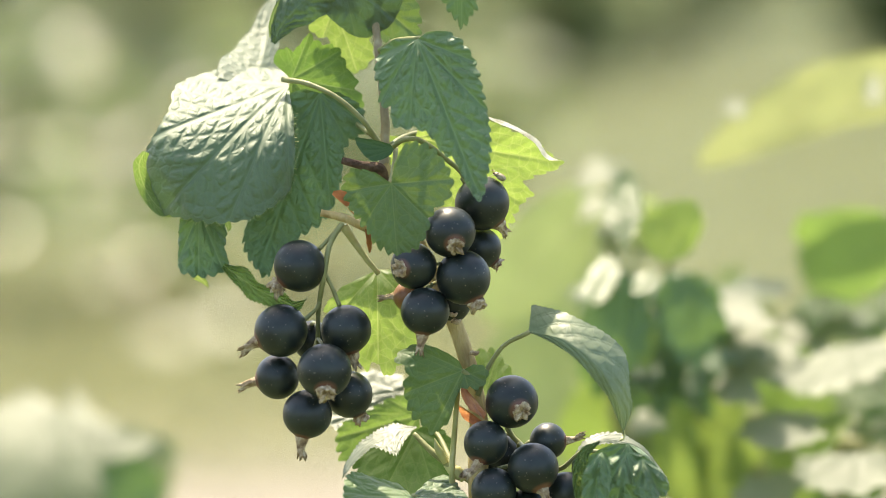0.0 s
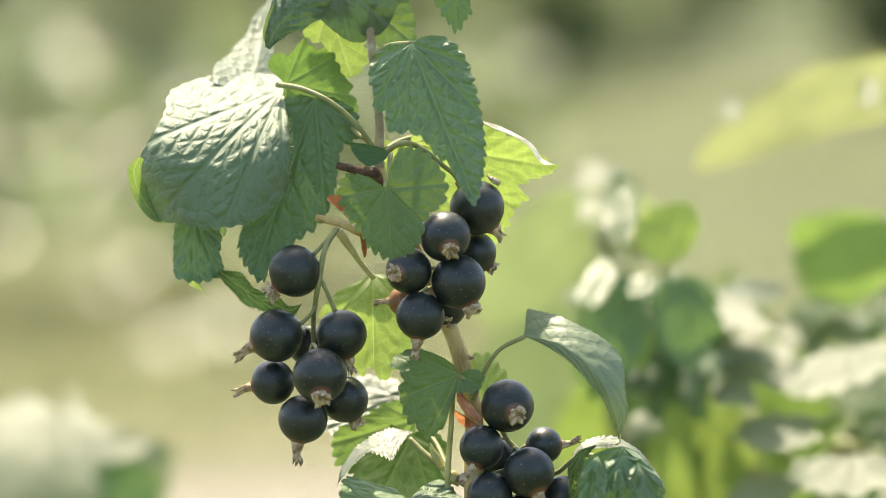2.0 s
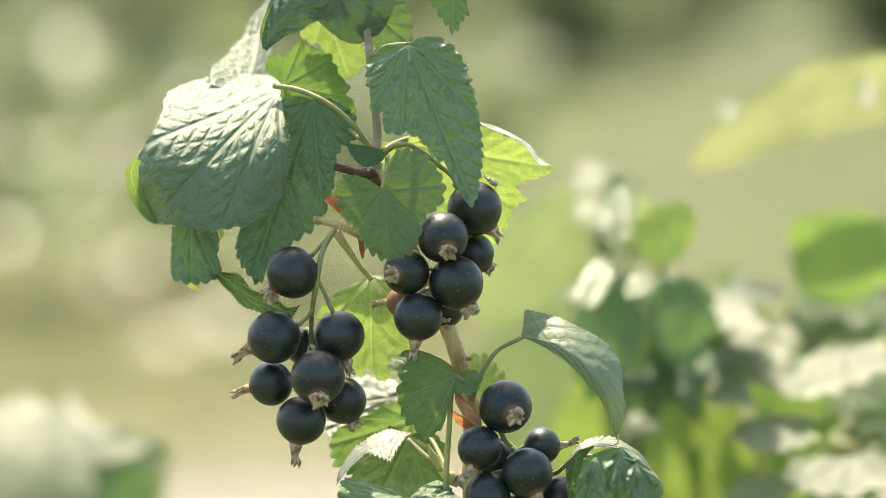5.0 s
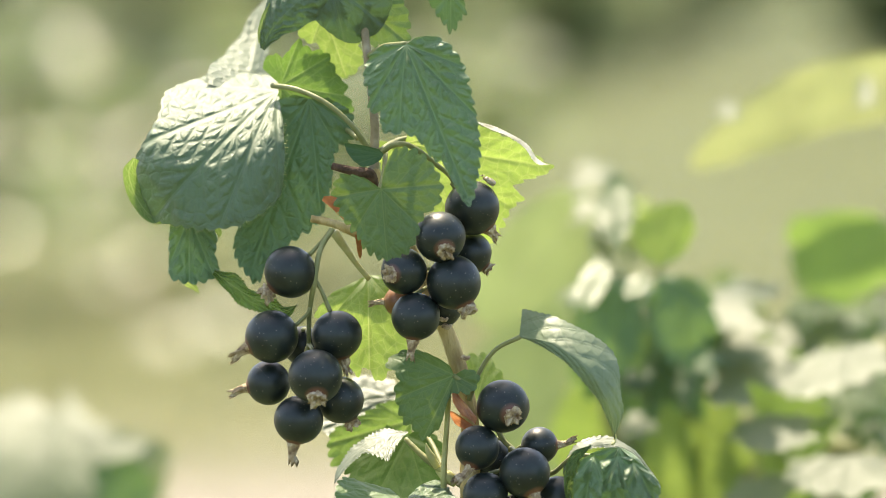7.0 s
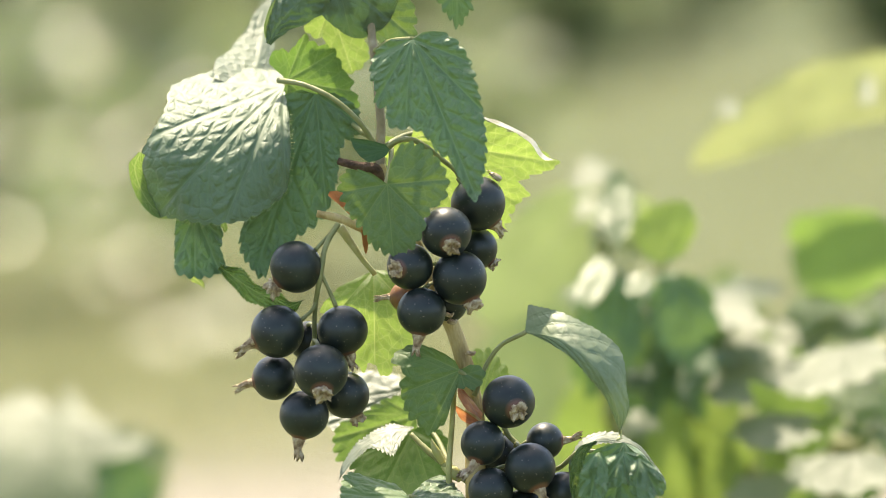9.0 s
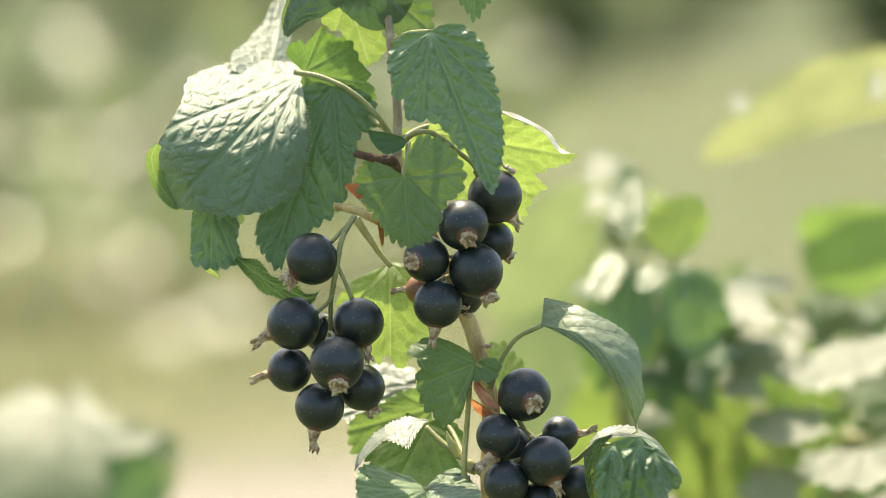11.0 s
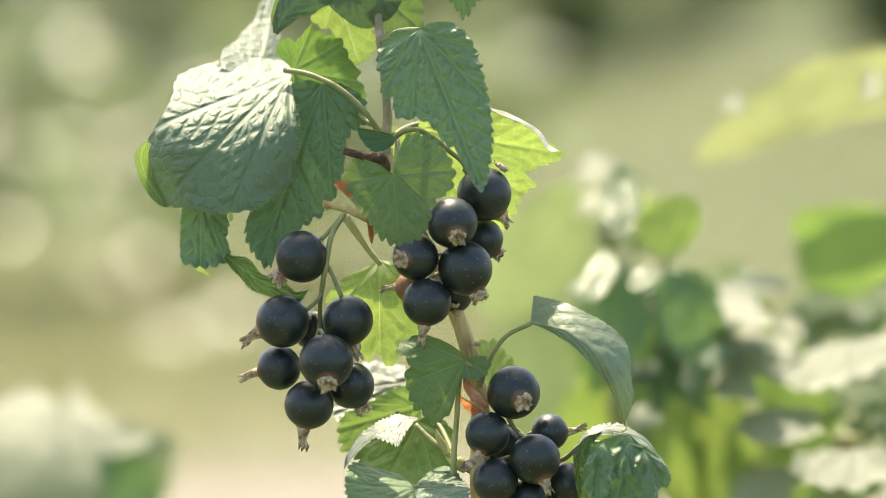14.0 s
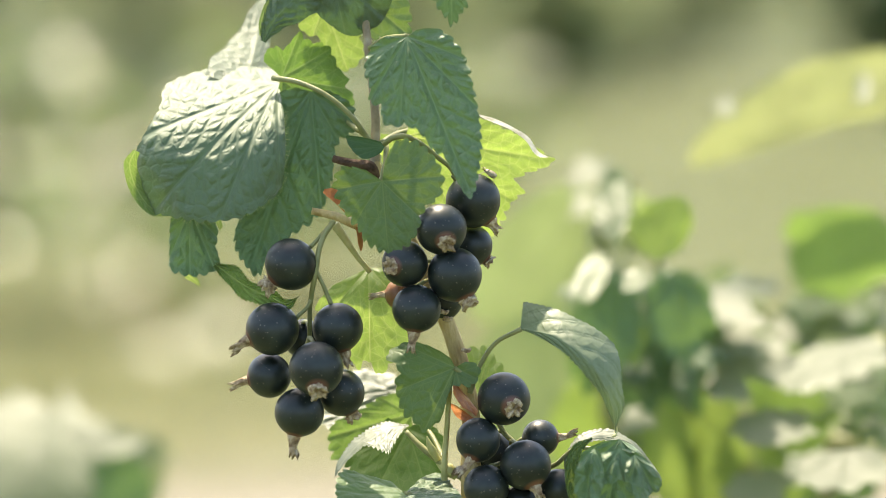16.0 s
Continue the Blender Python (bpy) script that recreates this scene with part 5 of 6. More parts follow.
    leaf(near, "leaf lying open to the sun, silvery with glare", (0.1044, 0.8373, 0.6756), (-0.7924, -0.4624, -0.3979), (-0.1394, -0.4977, 0.8561), [(-36, 7.1), (-27, 14.6), (-10, 17.9), (19, 17.5), (52, 16.0), (87, 15.3), (133, 8.5)], material=BUSH_SUNLIT, tooth=3.0, pitch=6.0, relief=0.35, wave=0.5 * 0.8, seed=43, rings=20, around=140)
    leaf(near, "leaf lying open to the sun, silvery with glare", (0.0685, 0.8707, 0.7122), (0.8437, -0.5092, -0.1703), (-0.1002, -0.4609, 0.8818), [(-52, 10.8), (-38, 17.8), (-12, 18.0), (12, 13.7), (40, 7.5), (88, 4.4)], material=BUSH_SUNLIT, tooth=3.0, pitch=6.0, relief=0.35, wave=0.5 * 0.6, seed=44, rings=20, around=140)
    leaf(near, "leaf lying open to the sun, silvery with glare", (0.0942, 0.8478, 0.6799), (-0.9756, 0.2174, -0.0308), (-0.1310, -0.4634, 0.8764), [(-129, 6.2), (-57, 9.2), (-20, 15.9), (0, 19.5), (28, 15.5), (63, 8.1), (142, 5.8)], material=BUSH_SUNLIT, tooth=3.0, pitch=6.0, relief=0.35, wave=0.5 * 0.7, seed=45, rings=20, around=140)
    leaf(near, "leaf lying open to the sun, silvery with glare", (0.0879, 0.8413, 0.6635), (-0.9382, 0.3353, 0.0859), (-0.1000, -0.5001, 0.8602), [(-117, 8.7), (-59, 10.0), (-17, 13.5), (13, 14.3), (46, 10.0), (131, 6.3)], material=BUSH_SUNLIT, tooth=3.0, pitch=6.0, relief=0.35, wave=0.5 * 0.8, seed=46, rings=20, around=140)
    leaf(near, "upright leaf lit through", (0.0611, 0.8934, 0.6856), (0.0803, -0.0931, -0.9924), (0.1010, -0.9897, 0.1010), [(-40, 7.4), (-28, 14.8), (-24, 10.4), (-18, 18.6), (-18, 24.8), (-7, 31.7), (0, 35.6), (7, 30.8), (15, 25.0), (16, 19.4), (26, 15.8), (26, 11.4), (40, 7.4), (54, 2.9)], material=LEAF_BACKLIT, bends=(((1, 0), 3, -0.05, 2),), seed=80, rings=20, around=140)
    leaf(near, "upright leaf lit through", (0.0739, 0.8983, 0.6834), (0.1386, -0.1227, -0.9827), (-0.1520, -0.9832, 0.1014), [(-40, 6.3), (-27, 16.1), (-21, 10.9), (-16, 21.5), (-14, 29.0), (-2, 35.8), (9, 31.7), (12, 24.2), (25, 22.4), (27, 16.5), (41, 13.7), (44, 8.5), (56, 3.4)], material=LEAF_BACKLIT, bends=(((1, 0), 3, -0.05, 2),), seed=81, rings=20, around=140)
    leaf(near, "upright leaf lit through", (0.0462, 0.9238, 0.6880), (-0.0904, -0.0848, -0.9923), (0.0503, -0.9955, 0.0804), [(-67, 5.0), (-40, 17.7), (-24, 28.7), (-2, 36.2), (15, 28.5), (32, 15.8), (62, 5.7)], material=LEAF_BACKLIT, seed=82, rings=20, around=140)
    # lit-green leaf copies added to fill the dark gaps of the bush
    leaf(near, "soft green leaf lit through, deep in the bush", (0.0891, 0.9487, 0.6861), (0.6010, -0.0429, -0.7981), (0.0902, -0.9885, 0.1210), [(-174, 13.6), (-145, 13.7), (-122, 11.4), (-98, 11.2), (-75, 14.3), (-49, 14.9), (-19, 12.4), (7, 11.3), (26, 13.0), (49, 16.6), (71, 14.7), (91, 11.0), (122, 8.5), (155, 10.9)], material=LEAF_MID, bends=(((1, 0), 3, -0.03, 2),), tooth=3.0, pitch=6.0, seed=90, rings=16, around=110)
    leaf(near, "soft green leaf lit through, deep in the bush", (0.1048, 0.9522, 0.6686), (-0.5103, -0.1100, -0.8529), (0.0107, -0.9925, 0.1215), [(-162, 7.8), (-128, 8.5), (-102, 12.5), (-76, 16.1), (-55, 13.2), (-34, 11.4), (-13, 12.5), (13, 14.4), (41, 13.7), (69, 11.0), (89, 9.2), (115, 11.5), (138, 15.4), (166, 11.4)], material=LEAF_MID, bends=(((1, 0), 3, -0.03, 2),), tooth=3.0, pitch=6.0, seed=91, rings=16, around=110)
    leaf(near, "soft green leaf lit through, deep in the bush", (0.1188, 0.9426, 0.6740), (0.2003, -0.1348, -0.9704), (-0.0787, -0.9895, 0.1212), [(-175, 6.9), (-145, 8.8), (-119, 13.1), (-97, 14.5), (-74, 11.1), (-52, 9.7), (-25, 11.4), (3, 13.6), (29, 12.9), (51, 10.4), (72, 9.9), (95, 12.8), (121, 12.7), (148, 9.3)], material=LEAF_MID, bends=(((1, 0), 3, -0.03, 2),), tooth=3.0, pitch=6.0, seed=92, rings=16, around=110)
    leaf(near, "soft green leaf lit through, deep in the bush", (0.0904, 0.9459, 0.6541), (0.3115, -0.1451, -0.9391), (-0.0956, -0.9880, 0.1210), [(-155, 7.0), (-127, 10.0), (-103, 13.3), (-79, 12.5), (-55, 9.7), (-28, 9.3), (-3, 12.2), (23, 14.4), (46, 12.6), (66, 10.9), (88, 10.0), (113, 12.3), (144, 11.2), (176, 8.4)], material=LEAF_BACKLIT, bends=(((1, 0), 3, -0.03, 2),), tooth=3.0, pitch=6.0, seed=93, rings=16, around=110)
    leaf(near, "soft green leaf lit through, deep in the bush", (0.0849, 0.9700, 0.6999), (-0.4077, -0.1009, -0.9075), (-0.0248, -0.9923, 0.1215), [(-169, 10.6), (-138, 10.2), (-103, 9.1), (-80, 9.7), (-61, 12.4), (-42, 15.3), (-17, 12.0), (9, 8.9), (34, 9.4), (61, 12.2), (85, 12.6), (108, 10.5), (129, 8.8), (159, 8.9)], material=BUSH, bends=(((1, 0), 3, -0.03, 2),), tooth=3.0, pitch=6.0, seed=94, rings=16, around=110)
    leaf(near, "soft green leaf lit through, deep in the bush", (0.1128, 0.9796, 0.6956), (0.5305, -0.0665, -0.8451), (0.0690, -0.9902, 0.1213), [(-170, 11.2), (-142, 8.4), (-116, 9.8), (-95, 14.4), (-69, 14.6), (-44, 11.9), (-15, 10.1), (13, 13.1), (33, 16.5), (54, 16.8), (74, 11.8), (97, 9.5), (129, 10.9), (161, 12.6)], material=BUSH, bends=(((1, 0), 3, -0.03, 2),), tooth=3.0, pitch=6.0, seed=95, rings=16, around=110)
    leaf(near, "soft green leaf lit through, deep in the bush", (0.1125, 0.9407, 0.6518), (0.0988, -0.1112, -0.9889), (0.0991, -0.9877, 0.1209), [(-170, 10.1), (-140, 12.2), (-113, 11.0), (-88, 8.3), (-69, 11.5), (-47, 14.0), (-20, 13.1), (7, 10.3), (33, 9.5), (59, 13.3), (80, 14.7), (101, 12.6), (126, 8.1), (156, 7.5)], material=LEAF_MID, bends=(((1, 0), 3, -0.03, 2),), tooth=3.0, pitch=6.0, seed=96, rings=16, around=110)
    leaf(near, "soft green leaf lit through, deep in the bush", (0.0540, 0.9517, 0.6631), (0.0999, -0.1171, -0.9881), (0.0384, -0.9919, 0.1215), [(-170, 8.6), (-138, 13.1), (-112, 15.1), (-89, 10.6), (-67, 10.4), (-45, 12.5), (-20, 14.6), (9, 13.5), (33, 10.7), (58, 11.6), (79, 13.4), (101, 15.4), (126, 11.1), (157, 7.5)], material=LEAF_MID, bends=(((1, 0), 3, -0.03, 2),), tooth=3.0, pitch=6.0, seed=97, rings=16, around=110)
    # pale scraps added as gleams, the first two for the yellow-green leaf
    leaf(near, "leaf curl catching the sun", (0.0810, 0.9347, 0.7554), (0.1138, 0.8531, 0.5092), (-0.1000, -0.5001, 0.8602), [(-164, 2.7), (-69, 3.6), (-20, 7.5), (3, 9.5), (21, 7.8), (64, 3.6)], material=BUSH_SUNLIT, seed=57, rings=12, around=70)
    leaf(near, "leaf curl catching the sun", (0.1188, 0.9299, 0.7588), (0.1031, 0.8546, 0.5089), (-0.1000, -0.5001, 0.8602), [(-69, 2.2), (-13, 10.2), (0, 15.9), (13, 10.5), (53, 2.5)], material=BUSH_SUNLIT, seed=58, rings=12, around=70)
    leaf(near, "leaf curl catching the sun", (0.0447, 0.8673, 0.7309), (0.0895, 0.8565, 0.5084), (-0.1000, -0.5001, 0.8602), [(-177, 0.8), (-23, 5.4), (-12, 13.0), (1, 16.3), (17, 10.9), (53, 4.6)], material=BUSH_SUNLIT, seed=59, rings=12, around=70)
    leaf(near, "leaf curl catching the sun", (0.0379, 0.8450, 0.7119), (0.2673, 0.7600, 0.5924), (-0.0864, -0.5934, 0.8003), [(-59, 3.0), (-19, 12.1), (0, 19.5), (14, 14.9), (37, 7.1)], material=BUSH, seed=44, rings=12, around=70)
    leaf(near, "leaf curl catching the sun", (0.0477, 0.8413, 0.7151), (0.7523, 0.4928, 0.4372), (-0.0772, -0.5931, 0.8014), [(-40, 4.3), (-2, 9.1), (27, 8.4), (61, 4.4)], material=BUSH, seed=45, rings=12, around=70)
    leaf(near, "young leaf at the tip of a stem", (0.0568, 0.8509, 0.7214), (0.3786, 0.0807, 0.9220), (-0.2006, -0.9654, 0.1668), [(-42, 6.4), (-21, 13.7), (1, 17.7), (31, 15.3), (58, 12.5), (78, 5.2)], material=LEAF_BACKLIT, seed=46, rings=14, around=90)
    leaf(near, "young leaf at the tip of a stem", (0.0471, 0.8573, 0.7266), (-0.0221, 0.7525, 0.6582), (-0.0818, -0.6575, 0.7490), [(-32, 9.0), (-11, 22.4), (2, 24.6), (25, 14.0), (56, 4.2)], material=BUSH, seed=47, rings=14, around=90)
    leaf(near, "soft green leaf deep in the bush", (0.0393, 1.0297, 0.6891), (-0.4819, -0.0764, -0.8729), (0.0000, -0.9962, 0.0872), [(-95, 6.3), (-59, 19.1), (-35, 31.1), (-11, 40.7), (4, 44.0), (19, 31.7), (47, 16.5), (92, 7.8)], material=BUSH, seed=51, rings=14, around=90)
    leaf(near, "soft green leaf deep in the bush", (0.0455, 1.0504, 0.6619), (-0.5547, -0.0725, -0.8289), (-0.0000, -0.9962, 0.0872), [(-70, 7.3), (-42, 22.0), (-27, 36.6), (-7, 46.7), (10, 44.6), (31, 32.0), (60, 15.9)], material=BUSH, seed=52, rings=14, around=90)
    leaf(near, "soft green leaf deep in the bush", (0.0367, 1.0089, 0.7153), (0.1961, -0.0855, -0.9768), (0.0000, -0.9962, 0.0872), [(-87, 7.0), (-56, 19.2), (-31, 30.7), (-4, 37.8), (21, 28.3), (49, 13.7)], material=BUSH, seed=53, rings=14, around=90)
    leaf(near, "soft green leaf deep in the bush", (0.1035, 0.9914, 0.6527), (-0.4008, -0.0798, -0.9127), (0.0000, -0.9962, 0.0872), [(-78, 8.6), (-44, 21.8), (-13, 31.3), (17, 28.8), (55, 19.6), (98, 12.2)], material=LEAF_BACKLIT, seed=54, rings=14, around=90)
    stalk("stem", [(0.085, 0.87, -0.02), (0.08, 0.87, 0.4), (0.0735, 0.9095, 0.6399), (0.0681, 0.9122, 0.6707), (0.0625, 0.9104, 0.6958), (0.0603, 0.9036, 0.7211)], [0.005, 0.004, 0.0028, 0.0022, 0.0016, 0.001], STALK, near, seed=21)
    stalk("stem", [(0.085, 0.87, -0.02), (0.095, 0.865, 0.4), (0.0867, 0.9016, 0.6413), (0.0806, 0.9043, 0.6718), (0.0744, 0.9059, 0.6902)], [0.005, 0.004, 0.003, 0.0022, 0.0012], STALK, near, seed=22)
    stalk("stem", [(0.085, 0.87, -0.02), (0.115, 0.88, 0.4), (0.1066, 0.9016, 0.6413), (0.1151, 0.8993, 0.6725), (0.1411, 1.0015, 0.7159), (0.1391, 0.9686, 0.7644)], [0.005, 0.004, 0.003, 0.0022, 0.0016, 0.001], STALK, near, seed=23)
    stalk("stem", [(0.085, 0.87, -0.02), (0.06, 0.88, 0.4), (0.0524, 0.9174, 0.6385), (0.0477, 0.9207, 0.6758), (0.0465, 0.9157, 0.7107), (0.0439, 0.8960, 0.7384)], [0.005, 0.004, 0.0028, 0.002, 0.0014, 0.001], STALK, near, seed=24)
    lines = []
    for st in [o for o in near.children if o.name.startswith("stem")]:
        vs = [v.co for v in st.data.vertices]
        lines += [sum(vs[i:i + 10], Vector()) / 10 for i in range(0, len(vs) - 9, 10)]
    for lf in [o for o in near.children if o.name.startswith("leaf")]:
        a = lf.matrix_local.translation
        b = min((q for q in lines if q.z < a.z + 0.005), key=lambda q: (q - a).length)
        part("petiole", tube([a, a.lerp(b, 0.5) + Vector((0, 0.002, 0.004)), b], [0.0006, 0.0007, 0.0009], 6, 7), STALK, near)
    rnd = random.Random(5)
    for i in range(14):
        at = (rnd.uniform(0.062, 0.145), rnd.uniform(0.95, 1.05), rnd.uniform(0.635, 0.70))
        scatter_leaf(near, temps[i % 5], at, rnd.uniform(.3, .55), rnd.uniform(0, 6.28), radians(rnd.gauss(10, 18)), radians(rnd.gauss(0, 16)))
    for i in range(12):
        z = rnd.uniform(0.655, 0.722)
        at = (rnd.uniform(0.098, 0.135), 0.835 + (z - 0.655) * 1.3 + rnd.uniform(0, 0.02), z)
        open_leaf(near, GLEAM_TEMPS[i % 5] if i % 3 == 0 else LIT_TEMPS[i % 5], at, rnd.uniform(.2, .4), rnd)
    for i in range(12):
        at = (rnd.uniform(0.037, 0.069), rnd.uniform(0.88, 0.98), rnd.uniform(0.636, 0.735))
        scatter_leaf(near, temps[i % 5], at, rnd.uniform(.25, .5), rnd.uniform(0, 6.28), radians(rnd.gauss(40, 25)), radians(rnd.gauss(0, 20)))
    for i in range(18):
        z = rnd.uniform(0.689, 0.717)
        at = (rnd.uniform(0.038, 0.074), 0.857 + (z - 0.689) * 0.9 + rnd.uniform(-0.005, 0.02), z)
        scatter_leaf(near, DARK_TEMPS[i % 5], at, rnd.uniform(.14, .30), rnd.uniform(0, 6.28), radians(rnd.gauss(45, 25)), radians(rnd.gauss(0, 30)))
    # pale leaves added and turned to the sun, to give gleams
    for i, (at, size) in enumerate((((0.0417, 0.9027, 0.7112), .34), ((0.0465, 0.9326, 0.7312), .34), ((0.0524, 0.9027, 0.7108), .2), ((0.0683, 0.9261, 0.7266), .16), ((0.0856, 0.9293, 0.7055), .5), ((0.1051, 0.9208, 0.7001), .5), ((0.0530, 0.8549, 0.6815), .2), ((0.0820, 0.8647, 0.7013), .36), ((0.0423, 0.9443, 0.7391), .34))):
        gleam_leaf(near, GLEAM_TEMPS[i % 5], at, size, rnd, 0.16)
    for i in range(70):
        z = rnd.uniform(0.30, 0.54)
        at = (rnd.uniform(0.02, 0.18), rnd.uniform(0.85, 1.08), z)
        scatter_leaf(near, temps[i % 5], at, rnd.uniform(.7, 1.1), rnd.uniform(0, 6.28), radians(rnd.gauss(40, 22)), radians(rnd.gauss(0, 20)))
    return near


def build_low_shoot(temps):
    low = thing("currant_shoot", (-0.14, 1.05, 0.0), "low currant shoot with a large sunlit leaf", "berry bush")
    leaf(low, "large domed leaf sunlit on top", (-0.1163, 1.0043, 0.6620), (0.6727, -0.0645, -0.7371), (-0.0000, -0.9962, 0.0872), [(-156, 14.8), (-123, 27.5), (-90, 36.7), (-66, 41.9), (-31, 42.5), (0, 42.7), (17, 38.1), (31, 32.8), (38, 10.3), (138, 7.7)], bends=(((0, 1), -42, -0.0178, 2), ((1, -0.3), 16, -0.06, 2)), tooth=3.0, pitch=6.0, relief=0.9, material=BUSH_SUNLIT, seed=71, rings=24, around=160)
    # unlit side of the domed leaf, built as a lobe of darker colour
    leaf(low, "dark green shaded lobe of the large leaf", (-0.0983, 0.9752, 0.6451), (0.9887, 0.1480, -0.0235), (0.1497, -0.9684, 0.1997), [(-108, 7.8), (-65, 11.8), (-34, 16.1), (-12, 16.5), (9, 16.0), (29, 14.2), (50, 11.6), (79, 8.1), (124, 6.0)], bends=(((1, 0.2), 3, -0.02, 2),), material=BUSH_SHADED, tooth=2.0, pitch=6.0, seed=72, rings=18, around=120)
    leaf(low, "pale sunlit fold of the large leaf", (-0.1071, 0.9814, 0.6584), (0.9845, -0.1749, -0.0128), (-0.0999, -0.6191, 0.7789), [(-69, 5.9), (-44, 12.3), (-25, 17.9), (-12, 22.3), (4, 22.4), (10, 16.8), (23, 11.1), (60, 6.2), (136, 3.1)], material=BUSH_SUNLIT, tooth=1.5, pitch=6.0, relief=0.4, seed=73, rings=18, around=120)
    stalk("stem", [(-0.14, 1.05, -0.02), (-0.135, 1.05, 0.3), (-0.1313, 1.0671, 0.6049), (-0.1200, 1.0365, 0.6575)], [0.004, 0.003, 0.002, 0.001], WOOD, low, seed=31)
    rnd = random.Random(8)
    for i in range(16):
        scatter_leaf(low, temps[i % 5], (rnd.uniform(-0.20, -0.09), rnd.uniform(1.02, 1.15), rnd.uniform(0.3, 0.6)), rnd.uniform(.7, 1.1), rnd.uniform(0, 6.28), radians(rnd.gauss(40, 20)), radians(rnd.gauss(0, 20)))
    return low


build_ground()
TEMPS = leaf_templates(BUSH)
FAR_TEMPS = leaf_templates(BUSH_THIN, 0.12)
LIT_TEMPS = leaf_templates(LEAF_MID, 1.2)
DARK_TEMPS = leaf_templates(LEAF, 1.4)
GLEAM_TEMPS = leaf_templates(BUSH_SUNLIT, 0.4)
GLOSS_TEMPS = leaf_templates(BUSH_GLOSS, 0.08)
branch = build_branch()
bug = build_bug()
near_bush = build_near_bush(TEMPS)
low_shoot = build_low_shoot(TEMPS)
far_bushes = []
for k, (x, y, h) in enumerate(((-1.14, 7.7, 0.67), (-0.73, 8.1, 0.65), (-0.33, 7.9, 0.63), (-0.04, 8.4, 0.60), (-1.56, 8.0, 0.69))):
    far_bushes.append(bush("currant_bush", (x, y, 0.0), "sunlit currant bush in the next row, far out of focus", 8, 150, (0.36, 0.28), 0.20, h, FAR_TEMPS, 100 + k, "bushes of the next row", 1.5))
for k, (x, y, h) in enumerate(((-0.98, 7.15, 0.40), (-0.64, 7.25, 0.36))):
    far_bushes.append(bush("currant_bush", (x, y, 0.0), "small sparse currant bush before the next row, far out of focus", 4, 40, (0.34, 0.2), 0.10, h, LIT_TEMPS, 120 + k, "bushes of the next row", 1.1))
# leaves added and aimed as sun glints; the two lowest replace pale ground litter
rnd = random.Random(17)
for i, (at, size) in enumerate((((-0.9301, 7.6568, 0.5441), 1.3), ((-0.8633, 7.6540, 0.5121), 1.2), ((-0.8357, 7.8584, 0.5531), 1.3), ((-0.7848, 7.5518, 0.4906), 1.2), ((-0.8773, 7.5435, 0.3958), 1.5), ((-0.9120, 7.4405, 0.3663), 1.3), ((-0.8633, 7.6409, 0.3623), 1.3),
                 ((-0.8182, 7.4346, 0.2990), 1.5), ((-0.6754, 7.7450, 0.4046), 1.7), ((-0.5994, 7.9565, 0.5274), 1.7), ((-0.9578, 7.3248, 0.1914), 1.5), ((-0.5742, 6.9082, 0.0187), 1.5), ((-0.4575, 6.9099, 0.0385), 1.4), ((-0.7214, 7.5335, 0.2822), 1.2),
                  ((-0.7556, 7.4239, 0.1769), 1.2), ((-0.7053, 7.6423, 0.3777), 1.1))):
    near_one = min(far_bushes, key=lambda o: abs(o.location.x - at[0]) + abs(o.location.y - at[1]))
    gleam_leaf(near_one, GLOSS_TEMPS[i % 5], at, size * (0.8 if at[2] > 0.1 else 1.4), rnd, 0.07 if at[2] > 0.1 else 0.02)
for i in range(7):
    at = (rnd.uniform(-1.1, -0.5), rnd.uniform(7.2, 7.9), rnd.uniform(0.08, 0.62))
    near_one = min(far_bushes, key=lambda o: abs(o.location.x - at[0]) + abs(o.location.y - at[1]))
    gleam_leaf(near_one, GLOSS_TEMPS[i % 5], at, rnd.uniform(0.6, 1.1), rnd, 0.07, (-0.05, -0.52))
blades("grass", 16000, (None, None, 5.3, 9.0), 0.06, GRASS_PALE, "pale sunlit meadow grass along the soil", "grass", 4)
blades("grass", 26000, (None, None, 5.9, 24.0), 0.07, GRASS, "sunlit lawn grass", "grass", 3)
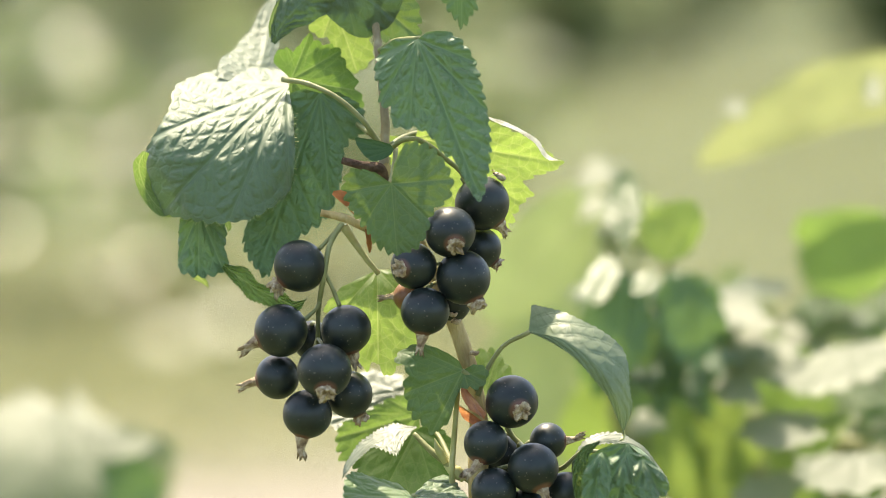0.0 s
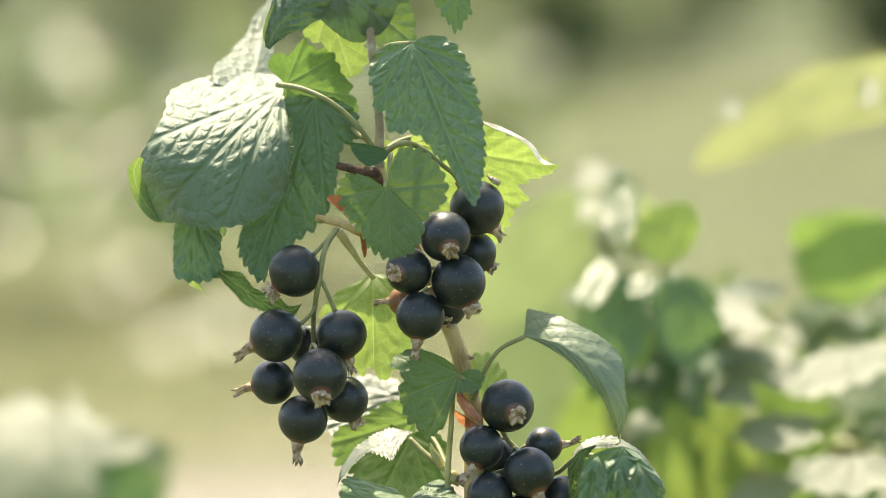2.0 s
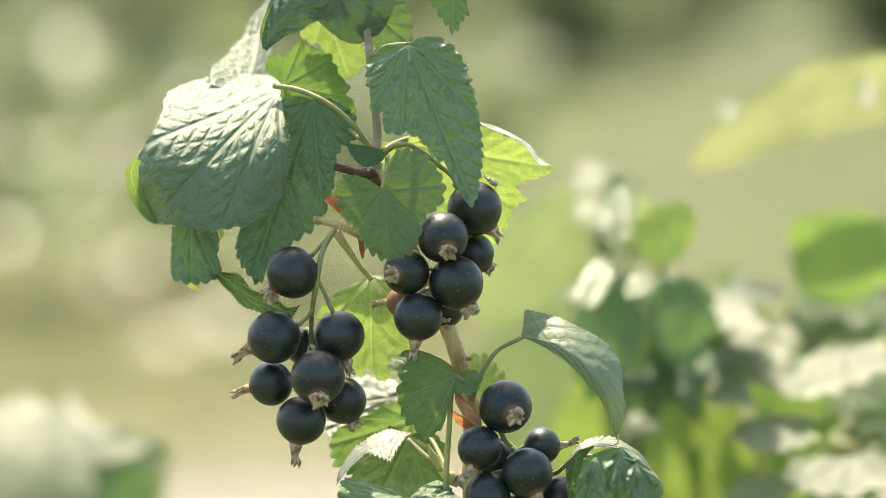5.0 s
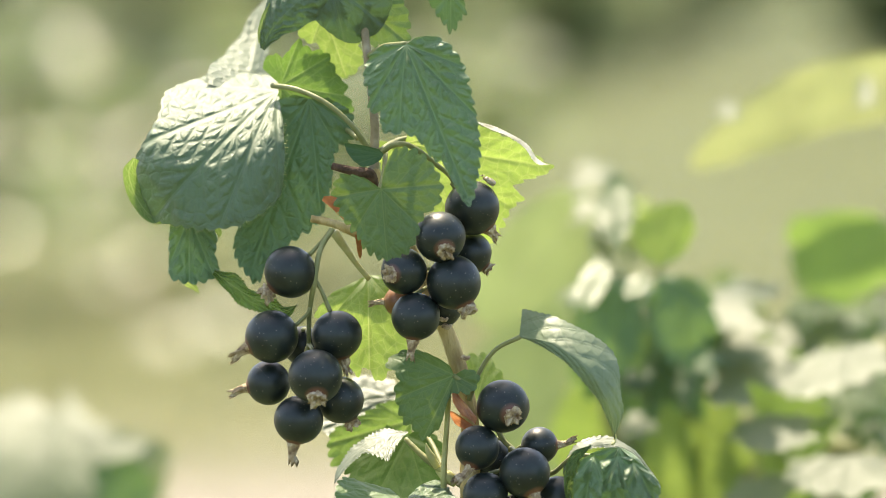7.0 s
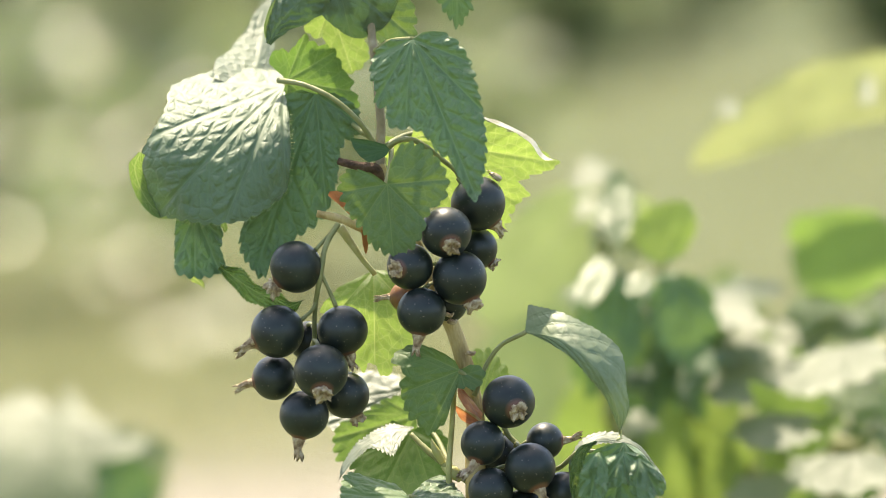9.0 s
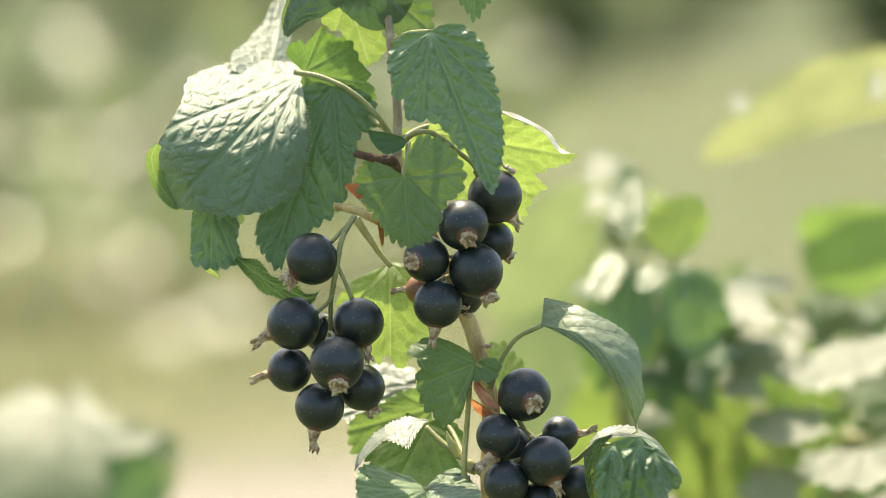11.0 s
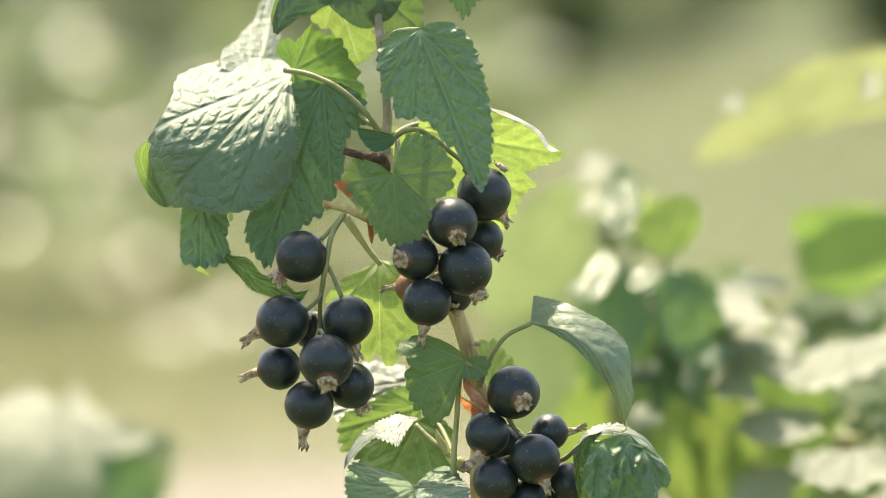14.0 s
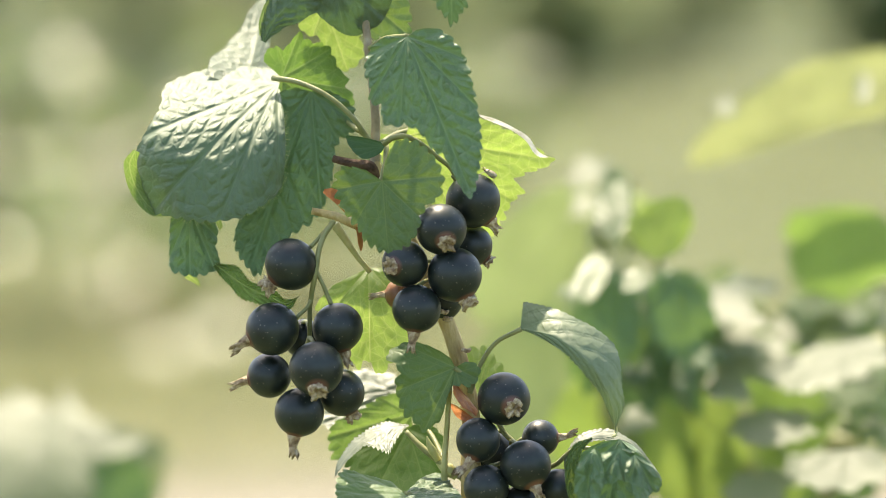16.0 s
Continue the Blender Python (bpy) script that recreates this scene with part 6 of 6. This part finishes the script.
for k, (x, y, w, h) in enumerate(((-1.9, 24.0, 2.2, 1.3), (-3.4, 20.5, 2.0, 1.6), (0.66, 20.5, 1.5, 1.3), (2.6, 18.5, 1.5, 1.6), (-0.5, 24.0, 2.2, 1.2), (1.6, 25.0, 2.6, 1.2), (4.4, 22.0, 2.4, 2.6), (-5.8, 22.0, 2.6, 2.8), (3.2, 27.0, 2.6, 2.6), (-2.6, 26.0, 2.6, 2.6))):
    shrub("shrub", (x, y, 0.0), (w, w * .8, h), 700 if k in (0, 2) else 1500, HEDGE_DARK if k == 2 else HEDGE, "dark green shrub at the far edge of the lawn", "shrub", 200 + k, 0.16, "far shrubs")


# ---------------------------------------------------------------- wind
BRANCH_SWAY = [
    (0, 0.03000, 0.00000, 0.000),
    (0.2, 0.02982, -0.00004, -0.017),
    (0.5, 0.03166, 0.00077, 0.033),
    (0.6, 0.03245, 0.00093, 0.034),
    (0.8, 0.03215, 0.00041, -0.046),
    (1, 0.03160, -0.00023, -0.141),
    (1.5, 0.03296, 0.00005, -0.158),
    (2, 0.03248, -0.00042, -0.204),
    (2.5, 0.03365, -0.00002, -0.158),
    (3, 0.03380, -0.00061, -0.387),
    (3.5, 0.03350, 0.00005, -0.159),
    (4, 0.03401, -0.00048, -0.299),
    (6.5, 0.03533, 0.00020, -0.393),
    (7, 0.03455, -0.00015, -0.352),
    (7.5, 0.03548, 0.00001, -0.399),
    (8, 0.03434, 0.00005, -0.320),
    (8.5, 0.03509, -0.00001, -0.377),
    (9, 0.03378, 0.00041, -0.223),
    (11.5, 0.02919, 0.00044, 0.117),
    (12, 0.02805, 0.00017, 0.162),
    (12.5, 0.02984, 0.00080, 0.025),
    (13, 0.02978, 0.00096, 0.124),
    (13.5, 0.03161, 0.00023, -0.154),
    (14, 0.03031, 0.00097, 0.069),
    (14.5, 0.03263, 0.00018, -0.237),
    (15, 0.03052, 0.00047, 0.049),
    (15.5, 0.03371, -0.00054, -0.330),
    (16, 0.03439, -0.00063, -0.304),
]


def motions():
    walk(branch, [(t, pose(x, 0.72, z, 0, turn, 0)) for t, x, z, turn in BRANCH_SWAY])
    # the bug rides on its berry
    seat = Matrix.Translation(BUG_AT - Vector((0.03, 0.72, 0.0)))
    walk(bug, [(t, pose(x, 0.72, z, 0, turn, 0) @ seat) for t, x, z, turn in BRANCH_SWAY])


motions()
